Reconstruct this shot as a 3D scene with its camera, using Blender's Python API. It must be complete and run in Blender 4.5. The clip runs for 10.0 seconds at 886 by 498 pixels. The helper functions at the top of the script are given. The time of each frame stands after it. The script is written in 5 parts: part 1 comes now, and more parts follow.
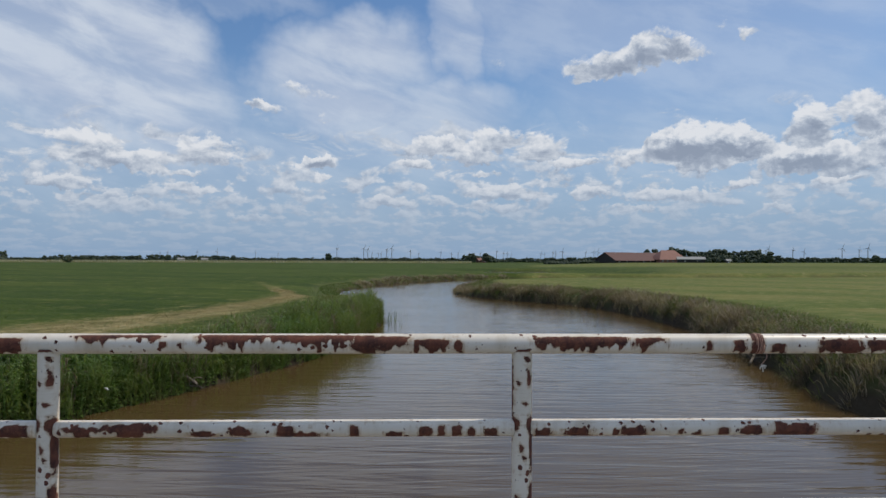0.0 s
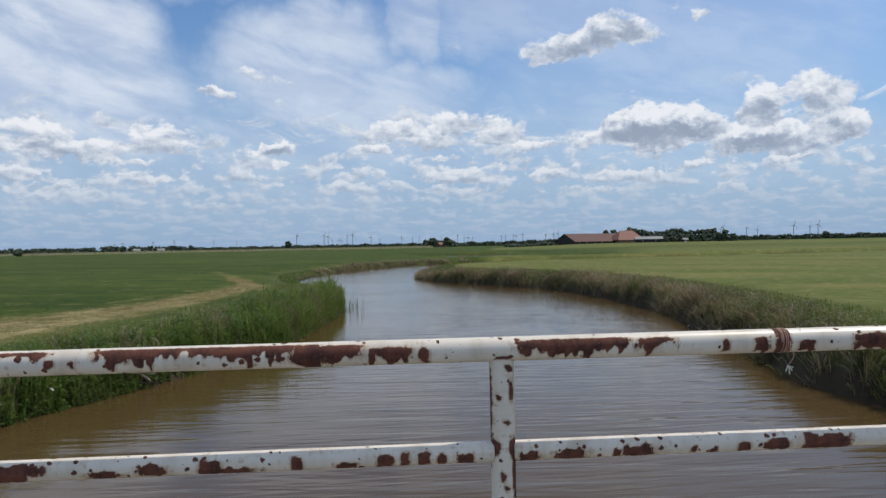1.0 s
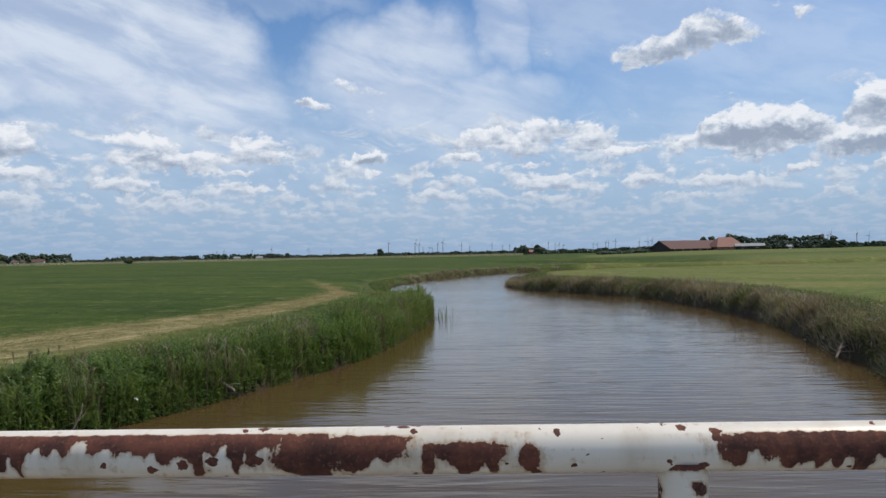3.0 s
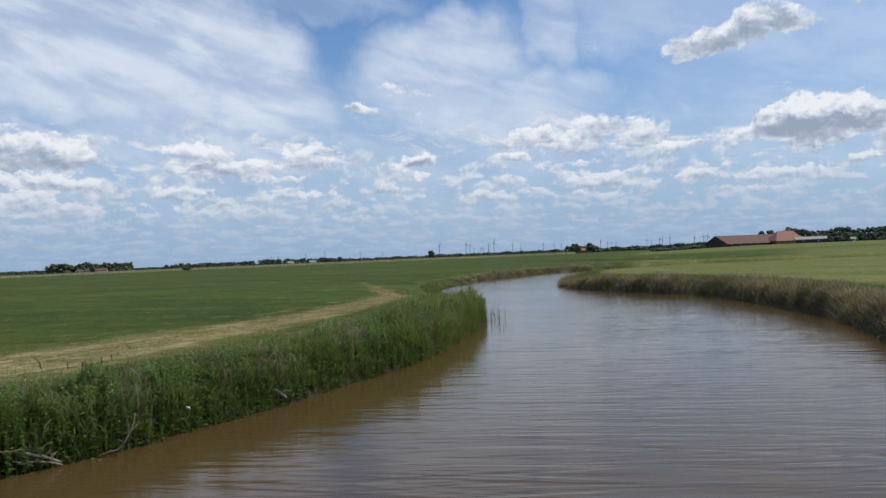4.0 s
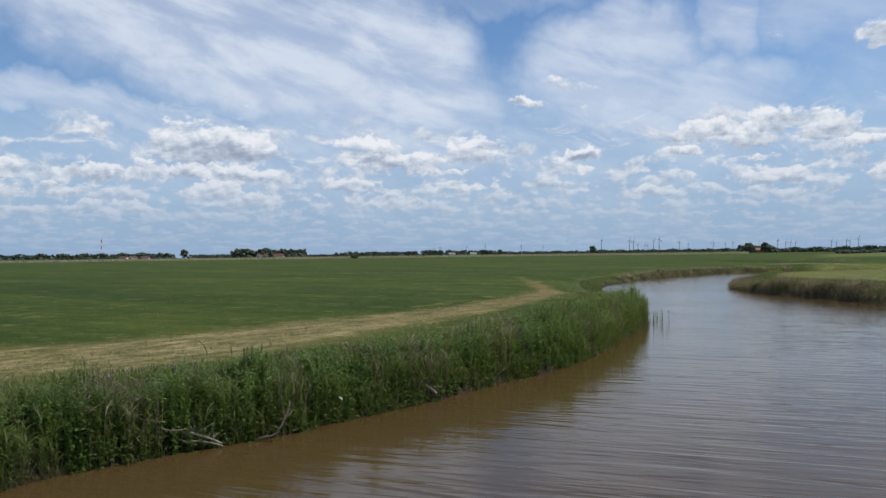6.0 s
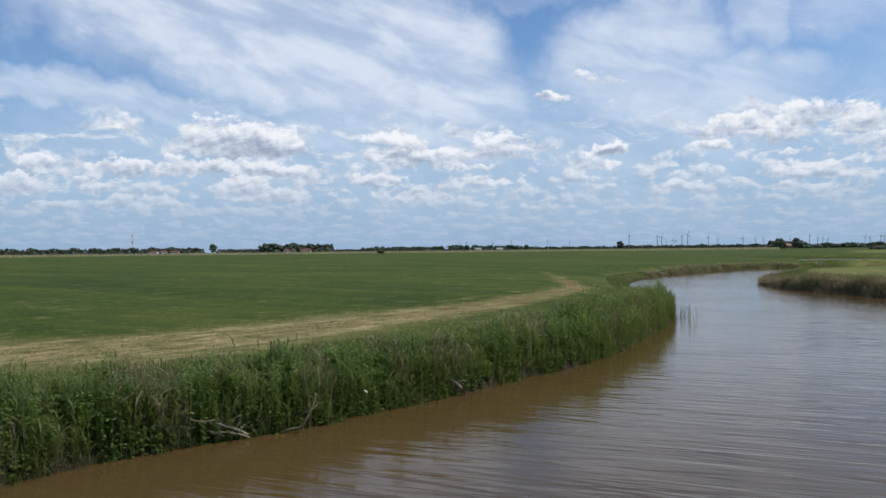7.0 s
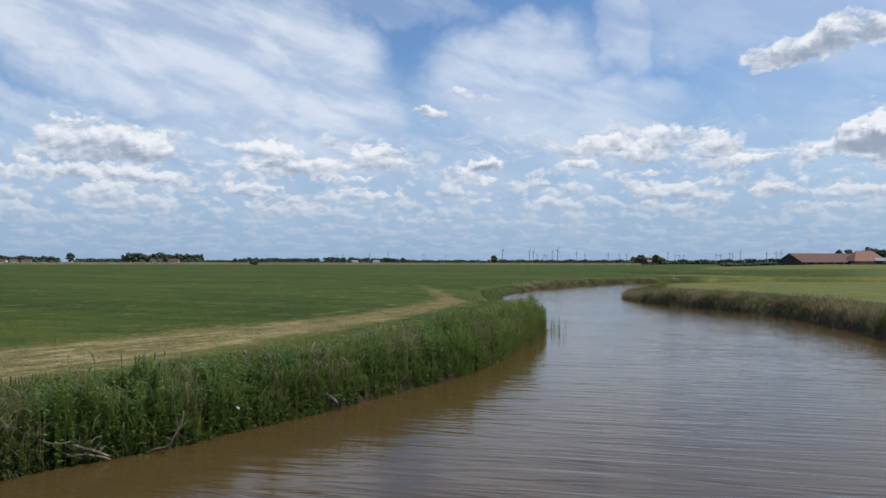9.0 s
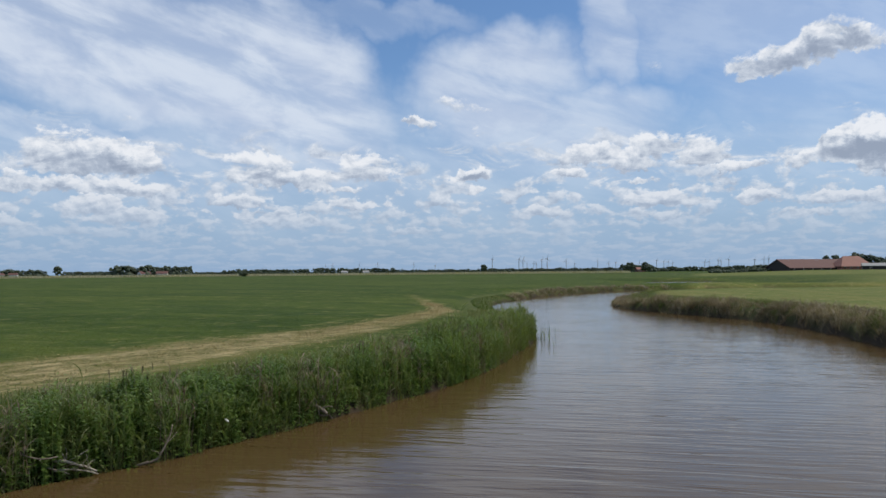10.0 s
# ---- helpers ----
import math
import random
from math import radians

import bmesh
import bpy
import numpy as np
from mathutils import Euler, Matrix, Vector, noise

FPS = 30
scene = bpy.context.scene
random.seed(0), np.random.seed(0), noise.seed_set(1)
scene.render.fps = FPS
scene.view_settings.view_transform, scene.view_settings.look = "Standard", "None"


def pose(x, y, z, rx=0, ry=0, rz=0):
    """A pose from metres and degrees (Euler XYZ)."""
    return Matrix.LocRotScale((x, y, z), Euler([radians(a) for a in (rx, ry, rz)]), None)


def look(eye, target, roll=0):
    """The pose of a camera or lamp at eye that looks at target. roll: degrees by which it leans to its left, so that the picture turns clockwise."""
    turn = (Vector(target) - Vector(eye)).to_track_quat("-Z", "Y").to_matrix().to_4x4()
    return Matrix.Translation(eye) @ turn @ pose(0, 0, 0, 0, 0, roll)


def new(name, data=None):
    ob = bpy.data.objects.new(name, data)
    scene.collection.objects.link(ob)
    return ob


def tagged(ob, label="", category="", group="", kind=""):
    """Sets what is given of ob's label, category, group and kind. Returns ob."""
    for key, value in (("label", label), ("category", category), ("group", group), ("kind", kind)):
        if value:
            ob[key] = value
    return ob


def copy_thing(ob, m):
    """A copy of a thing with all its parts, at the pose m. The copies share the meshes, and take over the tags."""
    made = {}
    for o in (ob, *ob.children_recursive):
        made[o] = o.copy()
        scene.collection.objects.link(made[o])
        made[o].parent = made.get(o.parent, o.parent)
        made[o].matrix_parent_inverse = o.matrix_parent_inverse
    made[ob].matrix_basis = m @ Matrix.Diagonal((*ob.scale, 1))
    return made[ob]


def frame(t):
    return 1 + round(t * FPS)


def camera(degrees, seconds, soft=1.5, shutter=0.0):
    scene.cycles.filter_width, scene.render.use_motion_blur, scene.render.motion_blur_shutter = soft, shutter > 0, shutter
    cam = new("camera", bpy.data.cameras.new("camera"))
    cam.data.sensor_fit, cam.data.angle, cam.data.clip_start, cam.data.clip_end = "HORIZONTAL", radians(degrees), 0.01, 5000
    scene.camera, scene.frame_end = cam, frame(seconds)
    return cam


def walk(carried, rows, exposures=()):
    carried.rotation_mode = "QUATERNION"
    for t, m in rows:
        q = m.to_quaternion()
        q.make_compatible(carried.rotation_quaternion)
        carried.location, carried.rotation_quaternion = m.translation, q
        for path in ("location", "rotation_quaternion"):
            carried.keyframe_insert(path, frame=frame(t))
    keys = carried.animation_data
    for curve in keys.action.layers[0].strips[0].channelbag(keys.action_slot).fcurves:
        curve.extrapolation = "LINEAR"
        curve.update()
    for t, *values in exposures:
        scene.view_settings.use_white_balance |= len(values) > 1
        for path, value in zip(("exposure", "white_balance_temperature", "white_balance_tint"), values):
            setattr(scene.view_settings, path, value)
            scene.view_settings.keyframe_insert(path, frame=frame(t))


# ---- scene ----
cam = camera(60.5, 10.0)
PATH = [
    (0, (-0.335, -2.443, 3.001), (-0.27, -0.444, 3.032), 0.2),
    (0.2, (-0.322, -2.356, 3.001), (-0.25, -0.358, 2.985), -0.4),
    (0.5, (-0.313, -2.221, 3.003), (-0.204, -0.224, 2.977), -0.7),
    (0.7, (-0.314, -2.124, 3.007), (-0.183, -0.129, 2.987), -0.6),
    (1, (-0.315, -1.981, 3.011), (-0.148, 0.012, 3.001), -1.1),
    (1.2, (-0.311, -1.893, 3.008), (-0.172, 0.103, 2.999), -1.2),
    (1.5, (-0.293, -1.757, 2.999), (-0.312, 0.243, 3.003), -1.1),
    (1.7, (-0.279, -1.654, 2.995), (-0.426, 0.34, 3.01), -0.5),
    (2, (-0.267, -1.494, 2.994), (-0.544, 0.486, 2.993), -0.4),
    (2.2, (-0.267, -1.394, 2.995), (-0.547, 0.587, 2.976), -0.7),
    (2.5, (-0.273, -1.253, 2.998), (-0.456, 0.739, 2.983), -1.0),
    (2.7, (-0.28, -1.163, 2.999), (-0.346, 0.836, 3.005), -1.1),
    (3.8, (-0.278, -0.694, 3.001), (-0.43, 1.3, 3.023), -2.2),
    (4, (-0.299, -0.612, 3.013), (-0.502, 1.377, 3.034), -2.4),
    (4.2, (-0.339, -0.52, 3.018), (-0.56, 1.467, 3.048), -2.8),
    (4.5, (-0.377, -0.386, 3.029), (-0.567, 1.605, 3.059), -2.4),
    (4.7, (-0.374, -0.316, 3.068), (-0.501, 1.679, 3.109), -2.6),
    (5, (-0.368, -0.236, 3.121), (-0.401, 1.763, 3.159), -3.2),
    (5.3, (-0.382, -0.162, 3.117), (-0.421, 1.837, 3.154), -3.4),
    (5.5, (-0.389, -0.099, 3.103), (-0.535, 1.895, 3.146), -3.1),
    (5.7, (-0.364, -0.046, 3.061), (-0.706, 1.924, 3.11), -1.2),
    (5.8, (-0.345, -0.05, 3.069), (-0.818, 1.893, 3.113), -0.4),
    (6, (-0.293, -0.084, 3.093), (-0.907, 1.819, 3.108), -0.7),
    (6.2, (-0.241, -0.125, 3.093), (-0.922, 1.756, 3.095), -0.5),
    (7.3, (-0.264, -0.106, 3.078), (-0.94, 1.777, 3.082), -0.7),
    (7.5, (-0.269, -0.123, 3.085), (-0.875, 1.783, 3.094), -0.6),
    (8, (-0.283, -0.1, 3.098), (-0.721, 1.852, 3.112), -0.4),
    (8.2, (-0.285, -0.104, 3.097), (-0.699, 1.853, 3.118), -0.2),
    (8.5, (-0.285, -0.117, 3.094), (-0.678, 1.844, 3.116), 0.1),
    (9, (-0.281, -0.137, 3.096), (-0.648, 1.829, 3.131), 0.1),
    (9.5, (-0.262, -0.161, 3.096), (-0.616, 1.807, 3.148), -0.1),
    (10, (-0.26, -0.148, 3.094), (-0.6, 1.822, 3.154), -0.5),
]
EXPOSURE = [(0, -0.19), (0.5, -0.02), (2.5, 0.02), (5.0, 0.03), (6.0, 0.0), (7.5, 0.13), (9.0, 0.06), (10.0, 0.0)]
walk(cam, [(t, look(eye, target, roll)) for t, eye, target, roll in PATH], EXPOSURE)

# ---- world, sun, exposure ----
SUN_AZ, SUN_EL = 74.0, 57.0        # degrees; azimuth counted from +y towards +x


class Nodes:
    """Short hand for building node trees."""

    def __init__(self, tree):
        self.tree = tree
        self.n, self.l = tree.nodes, tree.links

    def add(self, kind):
        return self.n.new(kind)

    def attribute(self, name):
        node = self.add("ShaderNodeAttribute")
        node.attribute_name = name
        return node.outputs["Fac"]

    def put(self, socket, value):
        if isinstance(value, bpy.types.NodeSocket):
            self.l.new(value, socket)
        elif value is not None:
            socket.default_value = value

    def math(self, op, a, b=None, c=None, clamp=False):
        node = self.add("ShaderNodeMath")
        node.operation, node.use_clamp = op, clamp
        for s, v in zip(node.inputs, (a, b, c)):
            self.put(s, v)
        return node.outputs[0]

    def vmath(self, op, a, b=None):
        node = self.add("ShaderNodeVectorMath")
        node.operation = op
        self.put(node.inputs[0], a)
        if b is not None:
            self.put(node.inputs[1], b)
        return node.outputs["Value"] if op in ("DOT_PRODUCT", "LENGTH") else node.outputs["Vector"]

    def noise(self, vec, scale, detail=4.0, rough=0.55, warp=0.0, dims="3D"):
        node = self.add("ShaderNodeTexNoise")
        node.noise_dimensions = dims
        self.put(node.inputs["Vector"], vec)
        node.inputs["Scale"].default_value = scale
        node.inputs["Detail"].default_value = detail
        node.inputs["Roughness"].default_value = rough
        node.inputs["Distortion"].default_value = warp
        return node.outputs["Fac"]

    def noise_colour(self, vec, scale):
        node = self.add("ShaderNodeTexNoise")
        self.put(node.inputs["Vector"], vec)
        node.inputs["Scale"].default_value = scale
        return node.outputs["Color"]

    def step(self, value, lo, hi, a=0.0, b=1.0):
        node = self.add("ShaderNodeMapRange")
        node.interpolation_type = "SMOOTHSTEP"
        self.put(node.inputs["Value"], value)
        for key, v in (("From Min", lo), ("From Max", hi), ("To Min", a), ("To Max", b)):
            node.inputs[key].default_value = v
        return node.outputs["Result"]

    def mix(self, fac, a, b, blend="MIX"):
        node = self.add("ShaderNodeMix")
        node.data_type, node.blend_type = "RGBA", blend
        self.put(node.inputs[0], fac)
        for s, v in ((node.inputs[6], a), (node.inputs[7], b)):
            self.put(s, (*v, 1.0) if isinstance(v, tuple) and len(v) == 3 else v)
        return node.outputs[2]

    def scaled(self, vec, sx, sy, sz, turn=0.0):
        node = self.add("ShaderNodeMapping")
        self.put(node.inputs["Vector"], vec)
        # turned first, then scaled: sx holds along the direction turn
        node.vector_type = "TEXTURE"
        node.inputs["Scale"].default_value = (1 / sx, 1 / sy, 1 / sz)
        node.inputs["Rotation"].default_value = (0, 0, radians(turn))
        return node.outputs["Vector"]

    def ramp(self, fac, stops):
        node = self.add("ShaderNodeValToRGB")
        self.put(node.inputs[0], fac)
        els = node.color_ramp.elements
        while len(els) < len(stops):
            els.new(0.5)
        for e, (p, c) in zip(els, stops):
            e.position, e.color = p, (*c, 1.0)
        return node.outputs[0]


# Heaps of cumulus: azimuth, elevation, half width, half height in degrees, weight
HEAPS_EAST = [
    (13.1, 13.8, 3.6, 1.8, 0.62), (15.6, 14.3, 2.5, 2.1, 0.5), (17.7, 15.1, 2.6, 2.3, 0.62), (19.9, 14.7, 2.2, 1.5, 0.5), (20.8, 7.9, 5.0, 2.4, 1.0), (18.3, 7.9, 2.2, 1.9, 0.5),
    (23.7, 7.9, 2.7, 1.3, 0.5), (20.6, 6.7, 3.2, 0.6, 0.3), (15.6, 7.3, 1.5, 0.8, 0.42), (27.7, 8.9, 2.0, 2.3, 0.75), (27.9, 6.7, 4.1, 1.7, 0.75), (26.3, 6.7, 2.3, 1.1, 0.4),
    (31.3, 9.4, 2.6, 2.2, 0.62), (32.5, 7.2, 2.2, 1.8, 0.75), (23.8, 15.6, 0.9, 0.7, 0.42), (22.0, 16.5, 0.7, 0.5, 0.3), (5.9, 14.2, 1.2, 1.3, 0.36),
]
HEAPS_MIDDLE = [
    (1.2, 8.4, 2.7, 1.2, 0.5), (4.0, 7.8, 3.1, 1.2, 0.45), (6.0, 9.0, 2.2, 1.5, 0.56), (9.0, 8.3, 2.7, 1.6, 0.45), (0.0, 7.2, 1.8, 0.5, 0.3), (26.1, 11.2, 2.2, 1.2, 0.14),
    (5.3, 6.5, 1.4, 0.5, 0.42), (11.6, 7.2, 2.6, 0.5, 0.26), (18.7, 4.7, 3.0, 0.8, 0.52), (22.6, 5.4, 2.4, 0.5, 0.32), (6.8, 4.9, 4.0, 0.9, 0.46), (5.9, 4.0, 3.1, 0.6, 0.36),
    (12.7, 4.9, 2.2, 0.6, 0.4), (29.1, 5.5, 2.2, 0.4, 0.27), (-2.1, 4.2, 2.2, 0.7, 0.42), (-7.6, 7.0, 1.8, 0.7, 0.42), (-7.2, 6.1, 1.0, 0.5, 0.36),
]
HEAPS_NORTH = [
    (-9.1, 12.4, 2.6, 1.0, 0.36), (-6.6, 12.1, 1.7, 0.8, 0.24), (-12.2, 11.2, 1.7, 0.6, 0.3), (-7.0, 10.4, 1.2, 0.6, 0.26), (15.5, 3.8, 2.5, 0.4, 0.3), (25.8, 3.7, 1.4, 0.4, 0.32),
    (-35.8, 8.0, 4.1, 2.3, 0.62), (-32.2, 7.6, 2.5, 1.9, 0.56), (-33.1, 6.0, 4.3, 1.0, 0.36), (-23.7, 7.5, 3.1, 1.6, 0.46), (-21.1, 6.8, 4.8, 1.1, 0.5), (-15.5, 7.6, 2.8, 1.5, 0.42),
    (-17.7, 6.2, 2.5, 0.5, 0.42), (-42.1, 5.8, 3.6, 0.9, 0.5), (-38.4, 6.0, 2.7, 1.0, 0.46), (-41.1, 3.4, 4.0, 0.7, 0.42), (-34.6, 4.6, 2.3, 1.1, 0.46),
]
HEAPS_WEST = [
    (-32.3, 3.8, 3.2, 0.9, 0.42), (-42.1, 8.8, 1.7, 1.0, 0.3), (-24.5, 5.1, 2.7, 0.8, 0.42), (-23.3, 4.3, 2.5, 0.5, 0.4), (-21.4, 3.8, 3.1, 0.5, 0.36), (-12.7, 3.0, 2.3, 0.4, 0.36),
    (-47.9, 5.9, 1.2, 1.0, 0.42), (-46.9, 3.2, 1.9, 0.5, 0.36), (-45.2, 4.5, 2.7, 0.7, 0.36), (-50.0, 4.5, 3.7, 1.2, 0.45), (-32.3, 11.0, 2.5, 0.9, 0.16), (-11.3, 11.1, 1.9, 0.7, 0.3),
    (-16.1, 5.0, 2.9, 0.6, 0.32), (-7.2, 7.1, 1.7, 0.7, 0.4), (-27.1, 4.2, 0.9, 0.4, 0.3),
]
# Veils of high cloud: azimuth, elevation, half length, half width, slope in degrees, thickness
VEILS = [
    (-36.2, 16.6, 28.4, 6.6, -13, 0.97), (-21.8, 13.2, 11.7, 7.4, -30, 1.0), (-40.0, 10.0, 19.6, 1.9, -9, 0.72), (-21.2, 6.8, 34.4, 8.0, -2, 0.44), (-5.4, 13.6, 8.5, 5.2, 14, 0.84), (-1.1, 11.0, 11.7, 4.2, -6, 0.72),
    (2.7, 17.6, 2.9, 5.0, 8, 0.66), (-14.6, 18.8, 9.8, 1.9, -4, 0.34), (9.9, 17.5, 10.1, 5.4, -5, 0.46), (22.0, 15.5, 18.0, 10.0, 0, 0.44), (-6.4, 4.8, 63.9, 6.0, 0, 0.42), (15.2, 7.1, 19.9, 5.4, 0, 0.42),
]


def cloud_density():
    """A group: azimuth and elevation in degrees -> the body of heaped cloud there, and how high in it the place lies."""
    g = bpy.data.node_groups.new("cloud_density", "ShaderNodeTree")
    g.interface.new_socket("Place", in_out="INPUT", socket_type="NodeSocketVector")
    for name in ("Body", "Rise"):
        g.interface.new_socket(name, in_out="OUTPUT", socket_type="NodeSocketFloat")
    k = Nodes(g)
    place = k.add("NodeGroupInput").outputs[0]
    wob = k.add("ShaderNodeTexNoise")
    wob.noise_dimensions = "2D"
    k.put(wob.inputs["Vector"], place)
    wob.inputs["Scale"].default_value, wob.inputs["Detail"].default_value = 0.75, 5.0
    wob.inputs["Roughness"].default_value = 0.6
    off = k.vmath("MULTIPLY", k.vmath("SUBTRACT", wob.outputs["Color"], (0.5, 0.5, 0.5)), (2.1, 1.5, 0))
    bent = k.vmath("ADD", place, off)
    body = rise = None
    for a, e, ra, re, w in HEAPS_EAST + HEAPS_MIDDLE + HEAPS_NORTH + HEAPS_WEST:
        r = k.vmath("MULTIPLY", k.vmath("SUBTRACT", bent, (a, e, 0)), (1.08 / ra, 1.05 / re, 0))
        sep = k.add("ShaderNodeSeparateXYZ")
        k.put(sep.inputs[0], r)
        up = k.math("MAXIMUM", sep.outputs[1], k.math("MULTIPLY", sep.outputs[1], -1.7))
        q = k.math("MULTIPLY_ADD", sep.outputs[0], sep.outputs[0], k.math("MULTIPLY", up, up))
        b = k.math("MULTIPLY", k.math("SUBTRACT", 1.0, q, clamp=True), w)
        h = k.math("MULTIPLY", b, sep.outputs[1])
        body = b if body is None else k.math("ADD", body, b)
        rise = h if rise is None else k.math("ADD", rise, h)
    out = k.add("NodeGroupOutput")
    k.put(out.inputs[0], body)
    k.put(out.inputs[1], rise)
    return g


def sky():
    world = bpy.data.worlds.new("sky")
    scene.world = world
    world.use_nodes = True
    k = Nodes(world.node_tree)
    k.n.clear()
    air = k.add("ShaderNodeTexSky")
    air.sky_type, air.sun_disc = "NISHITA", False
    air.sun_elevation, air.sun_rotation = radians(SUN_EL), radians(SUN_AZ)
    air.air_density, air.dust_density, air.ozone_density = 1.0, 0.6, 2.0
    way = k.add("ShaderNodeTexCoord").outputs["Generated"]
    s = k.add("ShaderNodeSeparateXYZ")
    k.put(s.inputs[0], way)
    az = k.math("MULTIPLY", k.math("ARCTAN2", s.outputs[0], s.outputs[1]), 57.2958)
    el = k.math("MULTIPLY", k.math("ARCSINE", s.outputs[2]), 57.2958)

    def spot(x, y):
        node = k.add("ShaderNodeCombineXYZ")
        k.put(node.inputs[0], x)
        k.put(node.inputs[1], y)
        return node.outputs[0]

    place = spot(az, el)
    # a second place, a little nearer the sun, tells which side of each billow is lit
    sunward = spot(k.math("ADD", az, 0.22), k.math("MULTIPLY_ADD", el, 1.045, 0.10))
    node = k.add("ShaderNodeGroup")
    node.node_tree = cloud_density()
    k.put(node.inputs[0], place)
    body, rise = node.outputs[0], node.outputs[1]

    def field(at):
        """Small cloud everywhere: flat rows low down, loose puffs higher up."""
        sep = k.add("ShaderNodeSeparateXYZ")
        k.put(sep.inputs[0], at)
        height = k.math("MAXIMUM", k.math("ADD", sep.outputs[1], 1.5), 0.4)
        row = spot(k.math("MULTIPLY", sep.outputs[0], 0.60), k.math("MULTIPLY", k.math("LOGARITHM", height, 2.718), 6.4))
        small = k.noise(row, 1.0, 6.0, 0.56, 0.12, "2D")
        mid = k.noise(k.scaled(at, 0.24, 0.60, 1), 1.0, 8.0, 0.62, 0.5, "2D")
        puff = k.noise(k.scaled(at, 0.62, 0.95, 1), 1.0, 8.0, 0.62, 0.3, "2D")
        return small, mid, puff

    small, mid, puff = field(place)
    small1, mid1, puff1 = field(sunward)
    low = k.math("MULTIPLY", k.step(el, 9.0, 5.0), k.step(el, -0.2, 1.0))
    high = k.math("MULTIPLY", k.step(el, 2.5, 6.0), k.step(el, 16.0, 8.0))
    d = k.math("MULTIPLY_ADD", k.math("SUBTRACT", small, 0.425), low, k.math("MULTIPLY", k.math("SUBTRACT", mid, 0.50), high))
    d = k.math("SUBTRACT", k.math("MULTIPLY", d, 1.5), k.step(el, 8.0, 14.0, 0.0, 0.26))
    d = k.math("MINIMUM", d, 0.22)
    rough = k.math("MULTIPLY_ADD", k.math("SUBTRACT", puff, 0.5), 1.9, 0.90)
    d = k.math("MULTIPLY_ADD", k.math("MULTIPLY", k.math("MAXIMUM", k.math("SUBTRACT", body, 0.015), 0.0), rough), 1.35, d)
    cover = k.step(d, -0.02, 0.31)
    relative = k.math("DIVIDE", rise, k.math("MAXIMUM", body, 0.04))
    lit = k.math("ADD", k.math("MULTIPLY", k.math("SUBTRACT", puff, puff1), 1.1),
                 k.math("MULTIPLY_ADD", k.math("SUBTRACT", small, small1), k.math("MULTIPLY", low, 1.5), k.math("MULTIPLY", k.math("MULTIPLY", k.math("SUBTRACT", mid, mid1), high), 0.7)))
    # thick cloud is grey below, where no sun comes through, and white round its top
    deep = k.math("MULTIPLY", k.step(body, 0.26, 0.95), k.step(k.math("MULTIPLY_ADD", k.math("SUBTRACT", puff, 0.5), 0.9, relative), 0.62, 0.12))
    shade = k.math("MULTIPLY_ADD", relative, 0.50, 0.60)
    shade = k.math("MULTIPLY_ADD", deep, -0.50, shade)
    shade = k.math("ADD", shade, lit, clamp=True)
    heap = k.ramp(shade, [(0.02, (3.0, 3.55, 4.6)), (0.32, (4.2, 4.8, 5.85)), (0.58, (6.0, 6.55, 7.4)), (0.95, (8.5, 8.7, 9.1))])
    heap = k.mix(k.step(el, 8.5, 1.0, 0.0, 0.70), heap, (3.95, 4.8, 6.1))    # far heaps show their grey bases
    # veils
    warp = k.add("ShaderNodeTexNoise")
    warp.noise_dimensions = "2D"
    k.put(warp.inputs["Vector"], place)
    warp.inputs["Scale"].default_value, warp.inputs["Detail"].default_value = 0.20, 4.0
    warp.inputs["Roughness"].default_value = 0.55
    drift = k.vmath("ADD", place, k.vmath("MULTIPLY", k.vmath("SUBTRACT", warp.outputs["Color"], (0.5, 0.5, 0.5)), (5.0, 5.0, 0)))
    streak = k.noise(k.scaled(place, 0.05, 0.30, 1, -13), 1.0, 8.0, 0.58, 0.35, "2D")
    fine = k.noise(k.scaled(place, 0.16, 0.42, 1, -16), 1.0, 7.0, 0.58, 0.2, "2D")
    veil = None
    for a, e, ra, re, slope, w in VEILS:
        c, t = math.cos(radians(slope)), math.sin(radians(slope))
        r = k.vmath("SUBTRACT", drift, (a, e, 0))
        u = k.vmath("DOT_PRODUCT", r, (c / ra, t / ra, 0))
        v = k.vmath("DOT_PRODUCT", r, (-t / re, c / re, 0))
        b = k.math("SUBTRACT", 1.0, k.math("MULTIPLY_ADD", u, u, k.math("MULTIPLY", v, v)), clamp=True)
        b = k.math("MULTIPLY", k.step(b, 0.0, 0.85), w)
        veil = b if veil is None else k.math("MAXIMUM", veil, b)
    # unseen veil to the sides, behind and overhead, added to whiten the sky's light
    unseen_veil = k.math("MAXIMUM", k.step(k.math("ABSOLUTE", az), 48.0, 80.0, 0.0, 0.36), k.step(el, 21.0, 36.0, 0.0, 0.55))
    veil = k.math("MAXIMUM", veil, unseen_veil)
    grain = k.math("ADD", k.math("MULTIPLY", streak, 1.3), k.math("MULTIPLY", fine, 0.7))
    veil = k.math("MULTIPLY", veil, k.step(grain, 0.70, 1.16, 0.66, 1.04), clamp=True)
    high_cloud = k.mix(k.step(fine, 0.34, 0.66), (5.5, 6.3, 7.8), (6.8, 7.5, 8.6))
    haze = k.step(el, 16.0, -1.0, 0.0, 0.95)
    blue = k.mix(1.0, air.outputs[0], (0.79, 0.98, 1.17), "MULTIPLY")
    c = k.mix(haze, blue, (2.8, 4.1, 6.05))
    c = k.mix(k.math("MULTIPLY", veil, k.step(el, 0.5, 8.0, 0.15, 0.90)), c, high_cloud)
